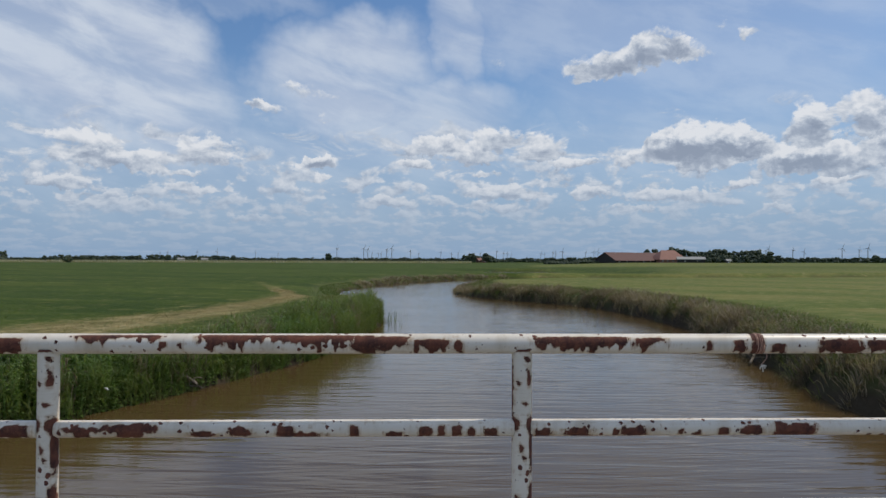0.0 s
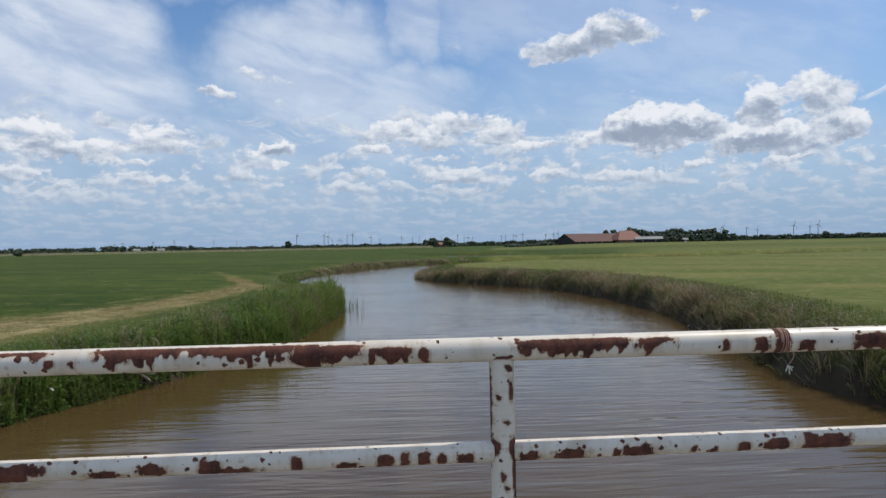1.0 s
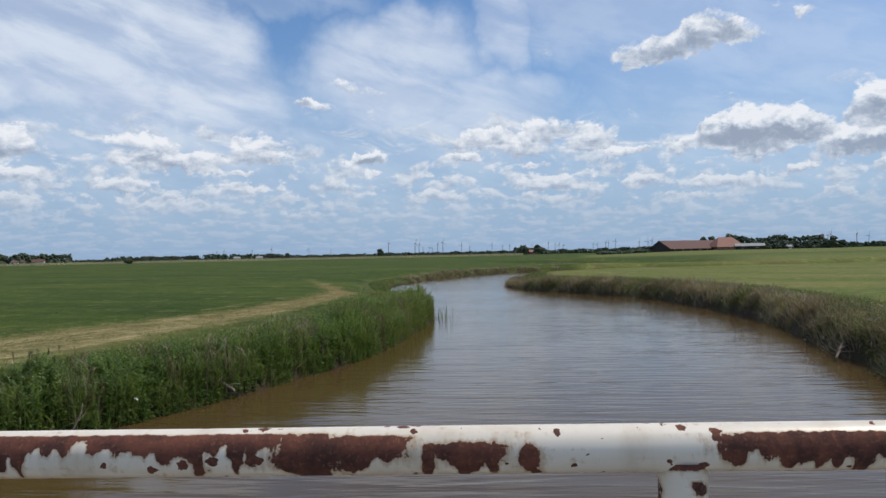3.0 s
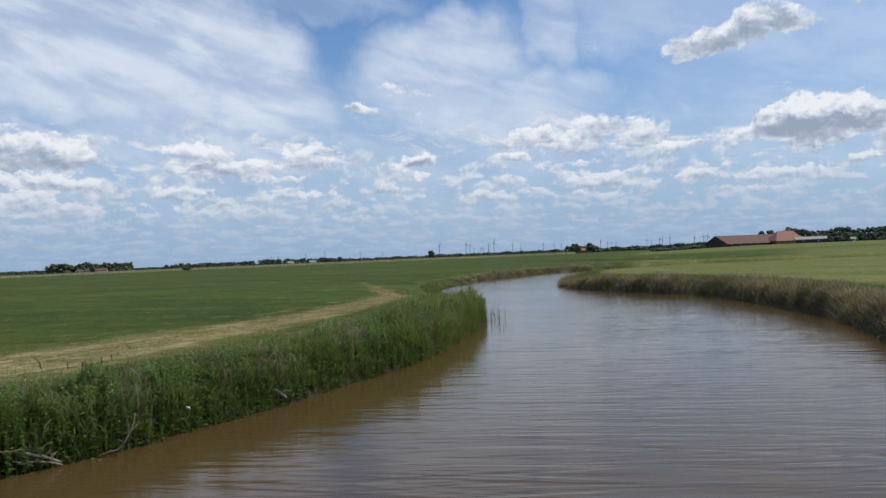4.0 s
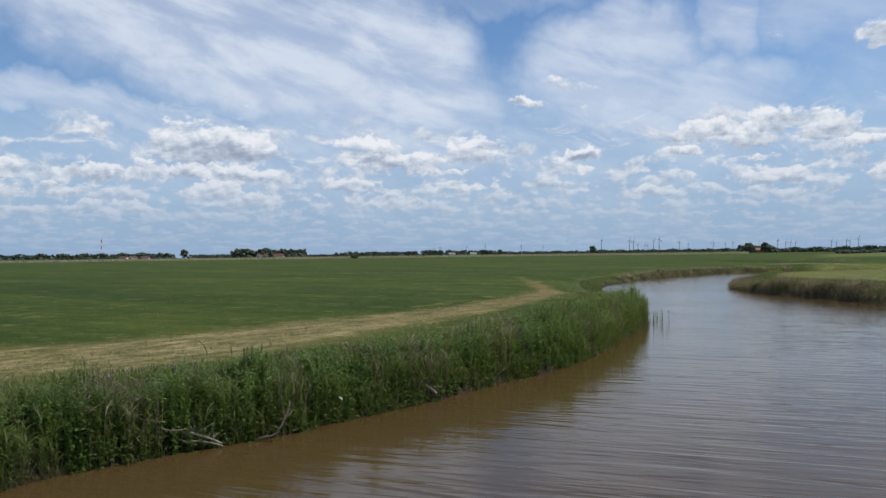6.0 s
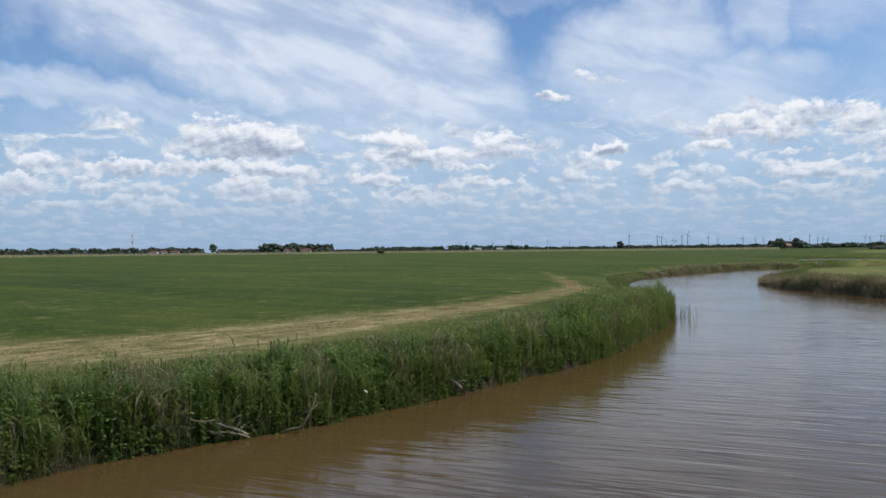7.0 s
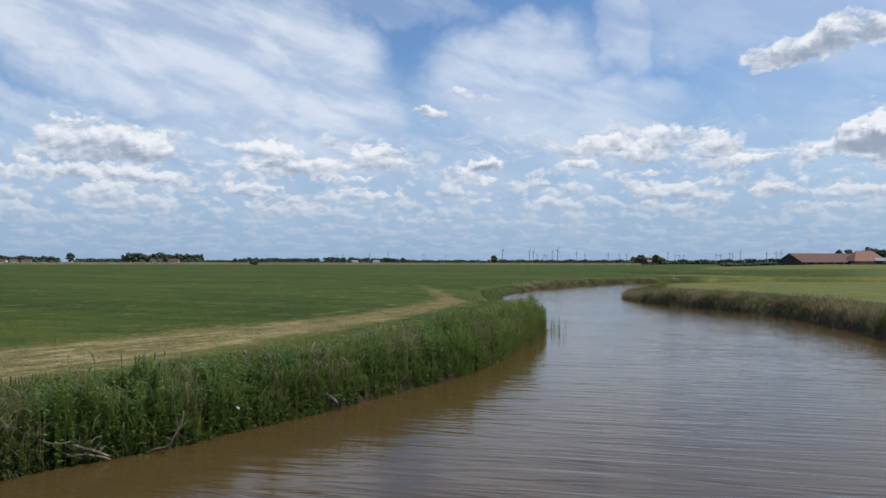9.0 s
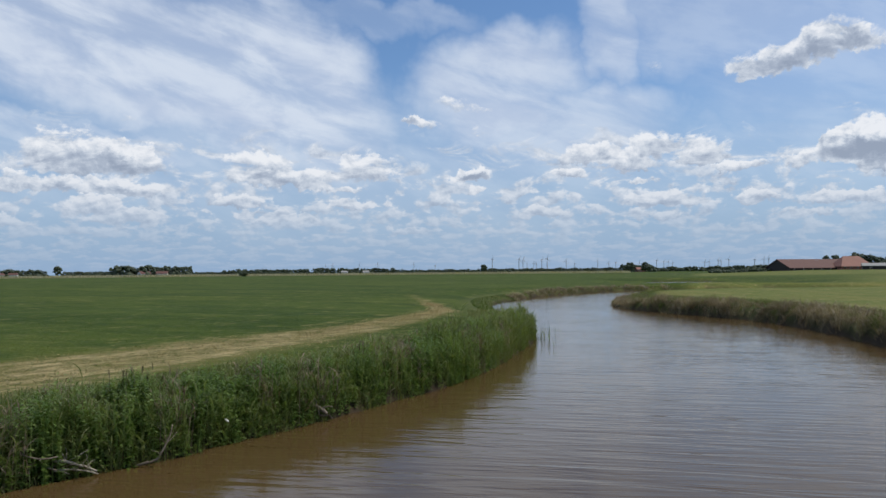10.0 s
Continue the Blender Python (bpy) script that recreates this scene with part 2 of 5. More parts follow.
    c = k.mix(k.math("MULTIPLY", cover, k.step(el, 0.0, 6.0, 0.30, 0.93)), c, heap)
    bg = k.add("ShaderNodeBackground")
    bg.inputs["Strength"].default_value = 0.1
    k.put(bg.inputs["Color"], c)
    k.put(k.add("ShaderNodeOutputWorld").inputs[0], bg.outputs[0])


sky()
sun = new("sun", bpy.data.lights.new("sun", "SUN"))
sun.data.energy, sun.data.angle, sun.data.color = 2.8, radians(0.6), (1.0, 0.91, 0.78)
a, e = radians(SUN_AZ), radians(SUN_EL)
sun.matrix_world = look((math.sin(a) * math.cos(e) * 50, math.cos(a) * math.cos(e) * 50, math.sin(e) * 50), (0, 0, 0))


# ---- materials ----
def material(name):
    mat = bpy.data.materials.new(name)
    mat.use_nodes = True
    k = Nodes(mat.node_tree)
    k.n.clear()
    sh = k.add("ShaderNodeBsdfPrincipled")
    k.put(k.add("ShaderNodeOutputMaterial").inputs[0], sh.outputs[0])
    return mat, k, sh


def coords(k):
    return k.add("ShaderNodeTexCoord").outputs["Object"]


def bump(k, sh, height, strength, distance):
    b = k.add("ShaderNodeBump")
    b.inputs["Strength"].default_value, b.inputs["Distance"].default_value = strength, distance
    k.put(b.inputs["Height"], height)
    k.put(sh.inputs["Normal"], b.outputs[0])


def plain(name, color, rough=0.6, metal=0.0, vary=0.18, scale=6.0, relief=0.15):
    mat, k, sh = material(name)
    p = coords(k)
    n = k.noise(p, scale, 6.0)
    f = k.noise(p, scale * 11, 3.0)
    dark = tuple(c * (1 - vary) for c in color)
    light = tuple(min(1.0, c * (1 + vary)) for c in color)
    c = k.mix(k.math("ADD", k.math("MULTIPLY", n, 0.7), k.math("MULTIPLY", f, 0.3)), dark, light)
    k.put(sh.inputs["Base Color"], c)
    k.put(sh.inputs["Roughness"], k.step(n, 0.2, 0.8, rough - 0.08, min(1.0, rough + 0.08)))
    sh.inputs["Metallic"].default_value = metal
    bump(k, sh, f, relief, 0.01)
    return mat


def leafy(name, stops, rough=0.55, through_light=0.25, patch=0.35):
    """Leaves and blades: each one its own tint, larger patches over it, some light let through."""
    mat, k, sh = material(name)
    isl = k.add("ShaderNodeNewGeometry").outputs["Random Per Island"]
    n = k.noise(coords(k), patch, 3.0)
    v = k.math("ADD", k.math("MULTIPLY", isl, 0.62), k.math("MULTIPLY", k.step(n, 0.3, 0.7), 0.38))
    c = k.ramp(v, stops)
    k.put(sh.inputs["Base Color"], c)
    sh.inputs["Roughness"].default_value = rough
    sh.inputs["Specular IOR Level"].default_value = 0.3
    if through_light:
        tr = k.add("ShaderNodeBsdfTranslucent")
        k.put(tr.inputs["Color"], k.mix(1.0, c, (1.0, 1.15, 0.55), "MULTIPLY"))
        mx = k.add("ShaderNodeMixShader")
        mx.inputs[0].default_value = through_light
        k.put(mx.inputs[1], sh.outputs[0])
        k.put(mx.inputs[2], tr.outputs[0])
        out = [n for n in k.n if n.type == "OUTPUT_MATERIAL"][0]
        k.put(out.inputs[0], mx.outputs[0])
    return mat


def ground_material():
    mat, k, sh = material("meadow_ground")
    p = coords(k)
    straw, hay, bank, wild = (k.attribute(name) for name in ("straw", "hay", "bank", "wild"))
    big = k.noise(p, 0.035, 4.0, 0.6)
    mid = k.noise(p, 0.35, 5.0, 0.6)
    fine = k.noise(p, 3.5, 8.0, 0.75)
    swath = k.noise(k.scaled(p, 0.045, 0.17, 1, -24), 1.0, 7.0, 0.68, 1.2)
    swath2 = k.noise(k.scaled(p, 0.12, 0.42, 1, -29), 1.0, 8.0, 0.74, 1.8)
    green = k.mix(k.step(mid, 0.3, 0.7), (0.023, 0.050, 0.002), (0.042, 0.074, 0.004))
    green = k.mix(k.step(swath, 0.40, 0.62), green, (0.056, 0.087, 0.006))
    tone = k.noise(k.scaled(p, 0.035, 0.13, 1, -18), 1.0, 6.0, 0.62, 0.9)
    green = k.mix(k.step(tone, 0.50, 0.66, 0.0, 0.6), green, (0.090, 0.112, 0.012))
    green = k.mix(k.step(tone, 0.48, 0.36, 0.0, 0.75), green, (0.019, 0.046, 0.002))
    tuft = k.noise(p, 1.1, 6.0, 0.7, 0.3)
    green = k.mix(k.step(tuft, 0.40, 0.66, 0.0, 0.4), green, (0.080, 0.110, 0.010))
    pale = k.math("MULTIPLY", k.step(swath2, 0.54, 0.66), k.step(k.math("ADD", tone, big), 0.96, 1.16))
    green = k.mix(k.math("MULTIPLY", pale, 0.62), green, (0.25, 0.225, 0.085))
    # right-hand meadow, mown and yellower
    swr = k.noise(k.scaled(p, 0.040, 0.15, 1, -46), 1.0, 6.0, 0.68, 1.1)
    dry = k.mix(k.step(swr, 0.36, 0.66), (0.098, 0.132, 0.022), (0.208, 0.188, 0.058))
    dry = k.mix(k.step(mid, 0.35, 0.7, 0.0, 0.5), dry, (0.086, 0.128, 0.021))
    dry = k.mix(k.step(tone, 0.44, 0.64, 0.0, 0.55), dry, (0.080, 0.120, 0.016))
    dry = k.mix(k.step(tuft, 0.44, 0.66, 0.0, 0.5), dry, (0.255, 0.235, 0.085))
    green = k.mix(k.math("MULTIPLY", k.step(k.math("ADD", straw, k.math("MULTIPLY", k.math("SUBTRACT", tuft, 0.5), 0.5)), 0.02, 0.4), 0.75), green, (0.140, 0.135, 0.036))
    c = k.mix(hay, green, dry)
    # mown straw along the left bank
    sn = k.noise(k.scaled(p, 0.22, 1.3, 1, 66), 1.0, 7.0, 0.7, 0.5)
    sw = k.noise(k.scaled(p, 0.35, 2.6, 1, 66), 1.0, 5.0, 0.65, 0.4)
    sm = k.step(k.math("ADD", straw, k.math("ADD", k.math("MULTIPLY", k.math("SUBTRACT", sn, 0.5), 2.6), k.math("MULTIPLY", k.math("SUBTRACT", tuft, 0.5), 3.0))), 0.20, 1.10, 0.0, 0.93)
    stc = k.mix(k.step(fine, 0.3, 0.7), (0.20, 0.165, 0.070), (0.38, 0.305, 0.145))
    stc = k.mix(k.step(sw, 0.42, 0.66), stc, (0.50, 0.405, 0.215))
    stc = k.mix(k.step(sw, 0.50, 0.34), stc, (0.155, 0.150, 0.052))
    wisp = k.noise(k.scaled(p, 0.9, 5.5, 1, 66), 1.0, 7.0, 0.72, 0.8)
    stc = k.mix(k.step(wisp, 0.56, 0.70, 0.0, 0.8), stc, (0.58, 0.475, 0.265))
    stc = k.mix(k.step(wisp, 0.49, 0.36, 0.0, 0.75), stc, (0.085, 0.092, 0.026))
    c = k.mix(sm, c, stc)
    rank = k.mix(k.step(mid, 0.35, 0.65), (0.058, 0.080, 0.020), (0.125, 0.132, 0.042))
    c = k.mix(wild, c, rank)
    mud = k.mix(k.step(mid, 0.3, 0.7), (0.028, 0.020, 0.012), (0.072, 0.054, 0.034))
    c = k.mix(bank, c, mud)
    c = k.mix(k.step(fine, 0.28, 0.70, 0.75, 0.0), c, k.mix(1.0, c, (0.55, 0.58, 0.5), "MULTIPLY"))
    k.put(sh.inputs["Base Color"], c)
    sh.inputs["Roughness"].default_value = 0.92
    sh.inputs["Specular IOR Level"].default_value = 0.15
    bump(k, sh, k.math("ADD", fine, k.math("MULTIPLY", sn, 0.8)), 0.8, 0.06)
    return mat


def water_material():
    mat, k, sh = material("river_water")
    p = coords(k)
    slow = k.noise(p, 0.10, 3.0, 0.6)
    r1 = k.noise(k.scaled(p, 0.24, 2.1, 1, -6), 1.0, 2.5, 0.5, 0.9)
    r2 = k.noise(k.scaled(p, 0.45, 4.4, 1, 5), 1.0, 2.0, 0.5, 0.5)
    r3 = k.noise(k.scaled(p, 5.0, 11.0, 1, -12), 1.0, 2.0, 0.5, 0.2)
    calm = k.step(slow, 0.30, 0.62, 0.45, 1.0)
    h = k.math("ADD", k.math("MULTIPLY", r1, 0.85), k.math("ADD", k.math("MULTIPLY", r2, 0.40), k.math("MULTIPLY", r3, 0.05)))
    bump(k, sh, k.math("MULTIPLY", h, calm), 1.0, 0.030)
    silt = k.noise(k.scaled(p, 0.10, 0.25, 1), 1.0, 4.0)
    k.put(sh.inputs["Base Color"], k.mix(silt, (0.072, 0.046, 0.018), (0.095, 0.062, 0.026)))
    sh.inputs["Roughness"].default_value = 0.09
    sh.inputs["IOR"].default_value = 1.333
    sh.inputs["Specular IOR Level"].default_value = 0.345
    return mat


def paint_material():
    """White paint over steel, flaking to rust where the mesh's own rust value says so."""
    mat, k, sh = material("flaking_white_paint")
    p = coords(k)
    rust = k.attribute("rust")
    edge = k.noise(p, 60.0, 7.0, 0.72)
    flake = k.noise(p, 210.0, 2.0, 0.5)
    cells = k.add("ShaderNodeTexVoronoi")
    cells.inputs["Scale"].default_value = 48.0
    k.put(cells.inputs["Vector"], k.vmath("ADD", p, k.vmath("MULTIPLY", k.vmath("SUBTRACT", k.noise_colour(p, 120.0), (0.5, 0.5, 0.5)), (0.012, 0.012, 0.012))))
    pick = k.add("ShaderNodeSeparateColor")
    k.put(pick.inputs[0], cells.outputs["Color"])
    size = k.math("MULTIPLY", k.step(pick.outputs[0], 0.40, 0.95), k.step(k.noise(p, 5.0, 2.0), 0.40, 0.60, 0.20, 0.42))
    spots = k.math("LESS_THAN", cells.outputs["Distance"], size)
    ragged = k.noise(k.scaled(p, 75, 16, 16), 1.0, 4.0, 0.6)
    v = k.math("ADD", rust, k.math("ADD", k.math("MULTIPLY", k.math("SUBTRACT", edge, 0.5), 1.0), k.math("MULTIPLY", k.math("SUBTRACT", ragged, 0.5), 0.9)))
    m = k.math("MAXIMUM", k.step(v, 0.48, 0.54), spots)
    halo = k.math("MAXIMUM", k.step(v, 0.20, 0.52), k.math("MULTIPLY", k.step(k.math("ADD", rust, k.math("MULTIPLY", k.math("SUBTRACT", k.noise(k.scaled(p, 90, 5, 5), 1.0, 4.0, 0.6), 0.5), 1.2)), 0.22, 0.62), 0.8))
    stain = k.noise(k.scaled(p, 9, 9, 3), 1.0, 5.0, 0.6)
    paint = k.mix(k.step(stain, 0.42, 0.80), (0.79, 0.72, 0.61), (0.56, 0.47, 0.35))
    paint = k.mix(k.math("MULTIPLY", halo, 0.78), paint, (0.46, 0.31, 0.17))
    rn = k.noise(p, 26.0, 6.0, 0.7)
    ru = k.mix(k.step(rn, 0.3, 0.7), (0.050, 0.018, 0.014), (0.175, 0.058, 0.034))
    ru = k.mix(k.step(flake, 0.55, 0.75, 0.0, 0.5), ru, (0.25, 0.115, 0.055))
    k.put(sh.inputs["Base Color"], k.mix(m, paint, ru))
    k.put(sh.inputs["Roughness"], k.mix(m, (0.36, 0.36, 0.36), (0.9, 0.9, 0.9)))
    h = k.math("ADD", k.math("MULTIPLY", m, -1.0), k.math("MULTIPLY", k.math("MULTIPLY", flake, m), 0.7))
    h = k.math("ADD", h, k.math("MULTIPLY", edge, 0.25))
    bump(k, sh, h, 0.55, 0.0012)
    return mat


def roof_material(name, dark, light):
    mat, k, sh = material(name)
    p = coords(k)
    n = k.noise(p, 0.35, 5.0, 0.65)
    f = k.noise(p, 4.0, 3.0)
    c = k.mix(k.math("ADD", k.math("MULTIPLY", n, 0.7), k.math("MULTIPLY", f, 0.3)), dark, light)
    k.put(sh.inputs["Base Color"], c)
    sh.inputs["Roughness"].default_value = 0.8
    bump(k, sh, f, 0.4, 0.03)
    return mat


M_GROUND = ground_material()
M_WATER = water_material()
M_PAINT = paint_material()
M_CONCRETE = plain("weathered_concrete", (0.20, 0.19, 0.17), 0.85, 0, 0.25, 1.2, 0.4)
M_REED = leafy("reed_leaf", [(0.0, (0.090, 0.126, 0.038)), (0.5, (0.158, 0.200, 0.066)), (0.85, (0.220, 0.250, 0.102)), (1.0, (0.36, 0.33, 0.19))], 0.5, 0.5)
M_HERB = leafy("herb_leaf", [(0.0, (0.080, 0.138, 0.032)), (0.5, (0.150, 0.230, 0.062)), (1.0, (0.270, 0.345, 0.125))], 0.45, 0.5)
M_DRY = leafy("dry_reed", [(0.0, (0.110, 0.082, 0.062)), (0.5, (0.235, 0.178, 0.135)), (1.0, (0.45, 0.37, 0.29))], 0.8, 0.35)
M_SEDGE = leafy("sedge", [(0.0, (0.078, 0.102, 0.034)), (0.5, (0.145, 0.165, 0.062)), (1.0, (0.27, 0.25, 0.13))], 0.7, 0.4)
M_PALEREED = leafy("bleached_reed", [(0.0, (0.36, 0.31, 0.22)), (0.5, (0.46, 0.40, 0.29)), (1.0, (0.58, 0.52, 0.40))], 0.8, 0.4)
M_PLUME = leafy("reed_plume", [(0.0, (0.080, 0.070, 0.048)), (0.6, (0.150, 0.125, 0.085)), (1.0, (0.30, 0.25, 0.18))], 0.8, 0.3)
M_GRASS = leafy("grass_blade", [(0.0, (0.050, 0.088, 0.014)), (0.6, (0.088, 0.130, 0.026)), (1.0, (0.21, 0.195, 0.070))], 0.6, 0.35)
M_STRAW = leafy("straw", [(0.0, (0.18, 0.135, 0.06)), (0.6, (0.36, 0.285, 0.14)), (1.0, (0.52, 0.43, 0.25))], 0.8, 0.2)
# far trees: leaf colour lightened and greyed to stand in for distance haze
M_TREE_HAZED = leafy("hazed_tree_leaf", [(0.0, (0.092, 0.118, 0.078)), (0.5, (0.110, 0.138, 0.092)), (1.0, (0.130, 0.158, 0.104))], 0.7, 0.42, 0.05)
M_BARK = plain("bark", (0.10, 0.08, 0.06), 0.9, 0, 0.3, 5)
M_DRIFT = plain("bleached_wood", (0.19, 0.155, 0.115), 0.85, 0, 0.35, 12, 0.5)
M_TURBINE = plain("turbine_grey", (0.42, 0.43, 0.44), 0.5, 0, 0.05, 1)
M_BRICK = plain("red_brick", (0.26, 0.12, 0.085), 0.85, 0, 0.25, 3)
M_DARKWALL = plain("dark_timber", (0.035, 0.030, 0.028), 0.8, 0, 0.25, 2)
M_WHITE = plain("white_render", (0.74, 0.72, 0.68), 0.7, 0, 0.08, 2)
M_GLASS = plain("window_glass", (0.03, 0.035, 0.04), 0.08, 0, 0.05, 2, 0.0)
M_ROOF_OLD = roof_material("old_tile_roof", (0.088, 0.042, 0.034), (0.150, 0.072, 0.058))
M_ROOF_RED = roof_material("red_tile_roof", (0.22, 0.105, 0.078), (0.31, 0.155, 0.115))
M_ROOF_PALE = roof_material("fibre_cement_roof", (0.24, 0.24, 0.23), (0.34, 0.34, 0.32))
M_STRING = plain("frayed_string", (0.70, 0.66, 0.58), 0.9, 0, 0.15, 60, 0.5)
M_LITTER = plain("white_plastic", (0.55, 0.54, 0.50), 0.4, 0, 0.1, 20)
M_MASTRED = plain("mast_red", (0.42, 0.07, 0.05), 0.6, 0, 0.1, 2)


# ---- tools for building ----
def mesh_from(name, verts, faces, mat, smooth=False):
    me = bpy.data.meshes.new(name)
    me.from_pydata([tuple(v) for v in np.asarray(verts, float).tolist()], [], [tuple(f) for f in faces])
    me.materials.append(mat)
    if smooth:
        me.polygons.foreach_set("use_smooth", [True] * len(me.polygons))
    me.update()
    return me


def part(name, bm, mat, parent=None, label="", smooth=False):
    """Links a bmesh as one mesh object, under parent if there is one."""
    me = bpy.data.meshes.new(name)
    bm.to_mesh(me)
    bm.free()
    me.materials.append(mat)
    if smooth:
        me.polygons.foreach_set("use_smooth", [True] * len(me.polygons))
    ob = new(name, me)
    if parent is not None:
        ob.parent = parent
    return tagged(ob, label)


def box(bm, x0, x1, y0, y1, z0, z1):
    m = Matrix.LocRotScale(((x0 + x1) / 2, (y0 + y1) / 2, (z0 + z1) / 2), None, (x1 - x0, y1 - y0, z1 - z0))
    bmesh.ops.create_cube(bm, size=1, matrix=m)


def value_noise(x, y, scale, seed=0):
    """Smooth noise of 0 to 1 on arrays."""
    x, y = np.asarray(x) / scale, np.asarray(y) / scale
    xi, yi = np.floor(x).astype(np.int64), np.floor(y).astype(np.int64)
    fx, fy = x - xi, y - yi
    fx, fy = fx * fx * (3 - 2 * fx), fy * fy * (3 - 2 * fy)

    def h(i, j):
        n = (i * 374761393 + j * 668265263 + seed * 974711) & 0x7FFFFFFF
        n = ((n ^ (n >> 13)) * 1274126177) & 0x7FFFFFFF
        return ((n ^ (n >> 16)) & 0xFFFF) / 65535.0

    a, b, c, d = h(xi, yi), h(xi + 1, yi), h(xi, yi + 1), h(xi + 1, yi + 1)
    return (a * (1 - fx) + b * fx) * (1 - fy) + (c * (1 - fx) + d * fx) * fy


def curve_through(points, step):
    """A smooth line through the points, with a point about every step metres."""
    p = np.array(points, float)
    p = np.vstack([2 * p[0] - p[1], p, 2 * p[-1] - p[-2]])
    out = []
    for i in range(1, len(p) - 2):
        n = max(2, int(np.linalg.norm(p[i + 1] - p[i]) / step))
        t = np.linspace(0, 1, n, endpoint=False)[:, None]
        out.append(0.5 * ((2 * p[i]) + (p[i + 1] - p[i - 1]) * t + (2 * p[i - 1] - 5 * p[i] + 4 * p[i + 1] - p[i + 2]) * t ** 2
                          + (3 * p[i] - p[i - 1] - 3 * p[i + 1] + p[i + 2]) * t ** 3))
    return np.vstack(out + [p[-2:-1]])


def smooth_step(v, lo, hi):
    t = np.clip((v - lo) / (hi - lo), 0, 1)
    return t * t * (3 - 2 * t)


# ---- the river and the land ----
FIELD = 1.0
LEFT_BANK = curve_through([(-14, -90), (-12, -40), (-11, -10), (-10.2, 3), (-9.2, 7.6), (-8.45, 9.3), (-7.95, 10.1), (-7.5, 10.8), (-6.95, 11.6), (-6.6, 12.6), (-6.03, 13.8), (-5.4, 15.3),
                           (-4.7, 17.3), (-3.8, 19.6), (-3.2, 22), (-2.7, 25.3), (-2.3, 30), (-2.05, 35), (-2.6, 38.6), (-4.2, 47), (-6.6, 60), (-7.6, 70), (-6.6, 80),
                           (-4.9, 90), (-1.6, 99), (2, 107), (6, 115), (14, 119), (30, 124), (60, 129), (120, 150)], 0.6)
RIGHT_BANK = curve_through([(9, -90), (8.7, -40), (8.6, -10), (8.6, 5), (8.6, 10), (8.45, 13.2), (8.9, 15.3), (9.3, 17.1), (9.7, 18.8), (10.1, 21.2), (10.6, 24), (11.0, 26), (11.5, 29.7),
                            (11.7, 33.8), (11.7, 38), (11.2, 43.3), (10.0, 48.3), (7.7, 53.2), (5.5, 57.6), (3.8, 61.8), (3.0, 66), (3.1, 70.5), (4.2, 76), (9, 84), (18, 92), (36, 98), (66, 104), (124, 124)], 0.6)
RIVER = np.vstack([LEFT_BANK, RIGHT_BANK[::-1]])
BEND = curve_through([(17.5, 186), (24, 188), (32, 190), (36, 197), (30, 205), (22, 204), (17, 196), (17.5, 186)], 2.0)


def inside_and_distance(x, y, poly):
    """Signed distance to a closed outline: below zero inside."""
    x, y = np.asarray(x, float).ravel(), np.asarray(y, float).ravel()
    best = np.full(x.shape, 1e9)
    ins = np.zeros(x.shape, bool)
    for (ax, ay), (bx, by) in zip(poly, np.roll(poly, -1, 0)):
        dx, dy = bx - ax, by - ay
        ll = dx * dx + dy * dy
        if ll < 1e-12:
            continue
        t = np.clip(((x - ax) * dx + (y - ay) * dy) / ll, 0, 1)
        best = np.minimum(best, (x - ax - t * dx) ** 2 + (y - ay - t * dy) ** 2)
        cross = (ay > y) != (by > y)
        with np.errstate(divide="ignore", invalid="ignore"):
            ins ^= cross & (x < ax + (y - ay) * dx / (dy if dy else 1e-9))
    return np.where(ins, -1, 1) * np.sqrt(best)


def right_side(x, y):
    """1 on the land to the right of the river, 0 on the left."""
    edge = np.interp(y, RIGHT_BANK[:90, 1], RIGHT_BANK[:90, 0])
    line = np.interp(y, [-90, 12, 30, 43, 58, 70, 90, 112, 130, 400, 5000], [3, 3, 4, 4, 2, 1, 6, 14, 20, 70, 700])
    return smooth_step(x, line - 2, line + 2)


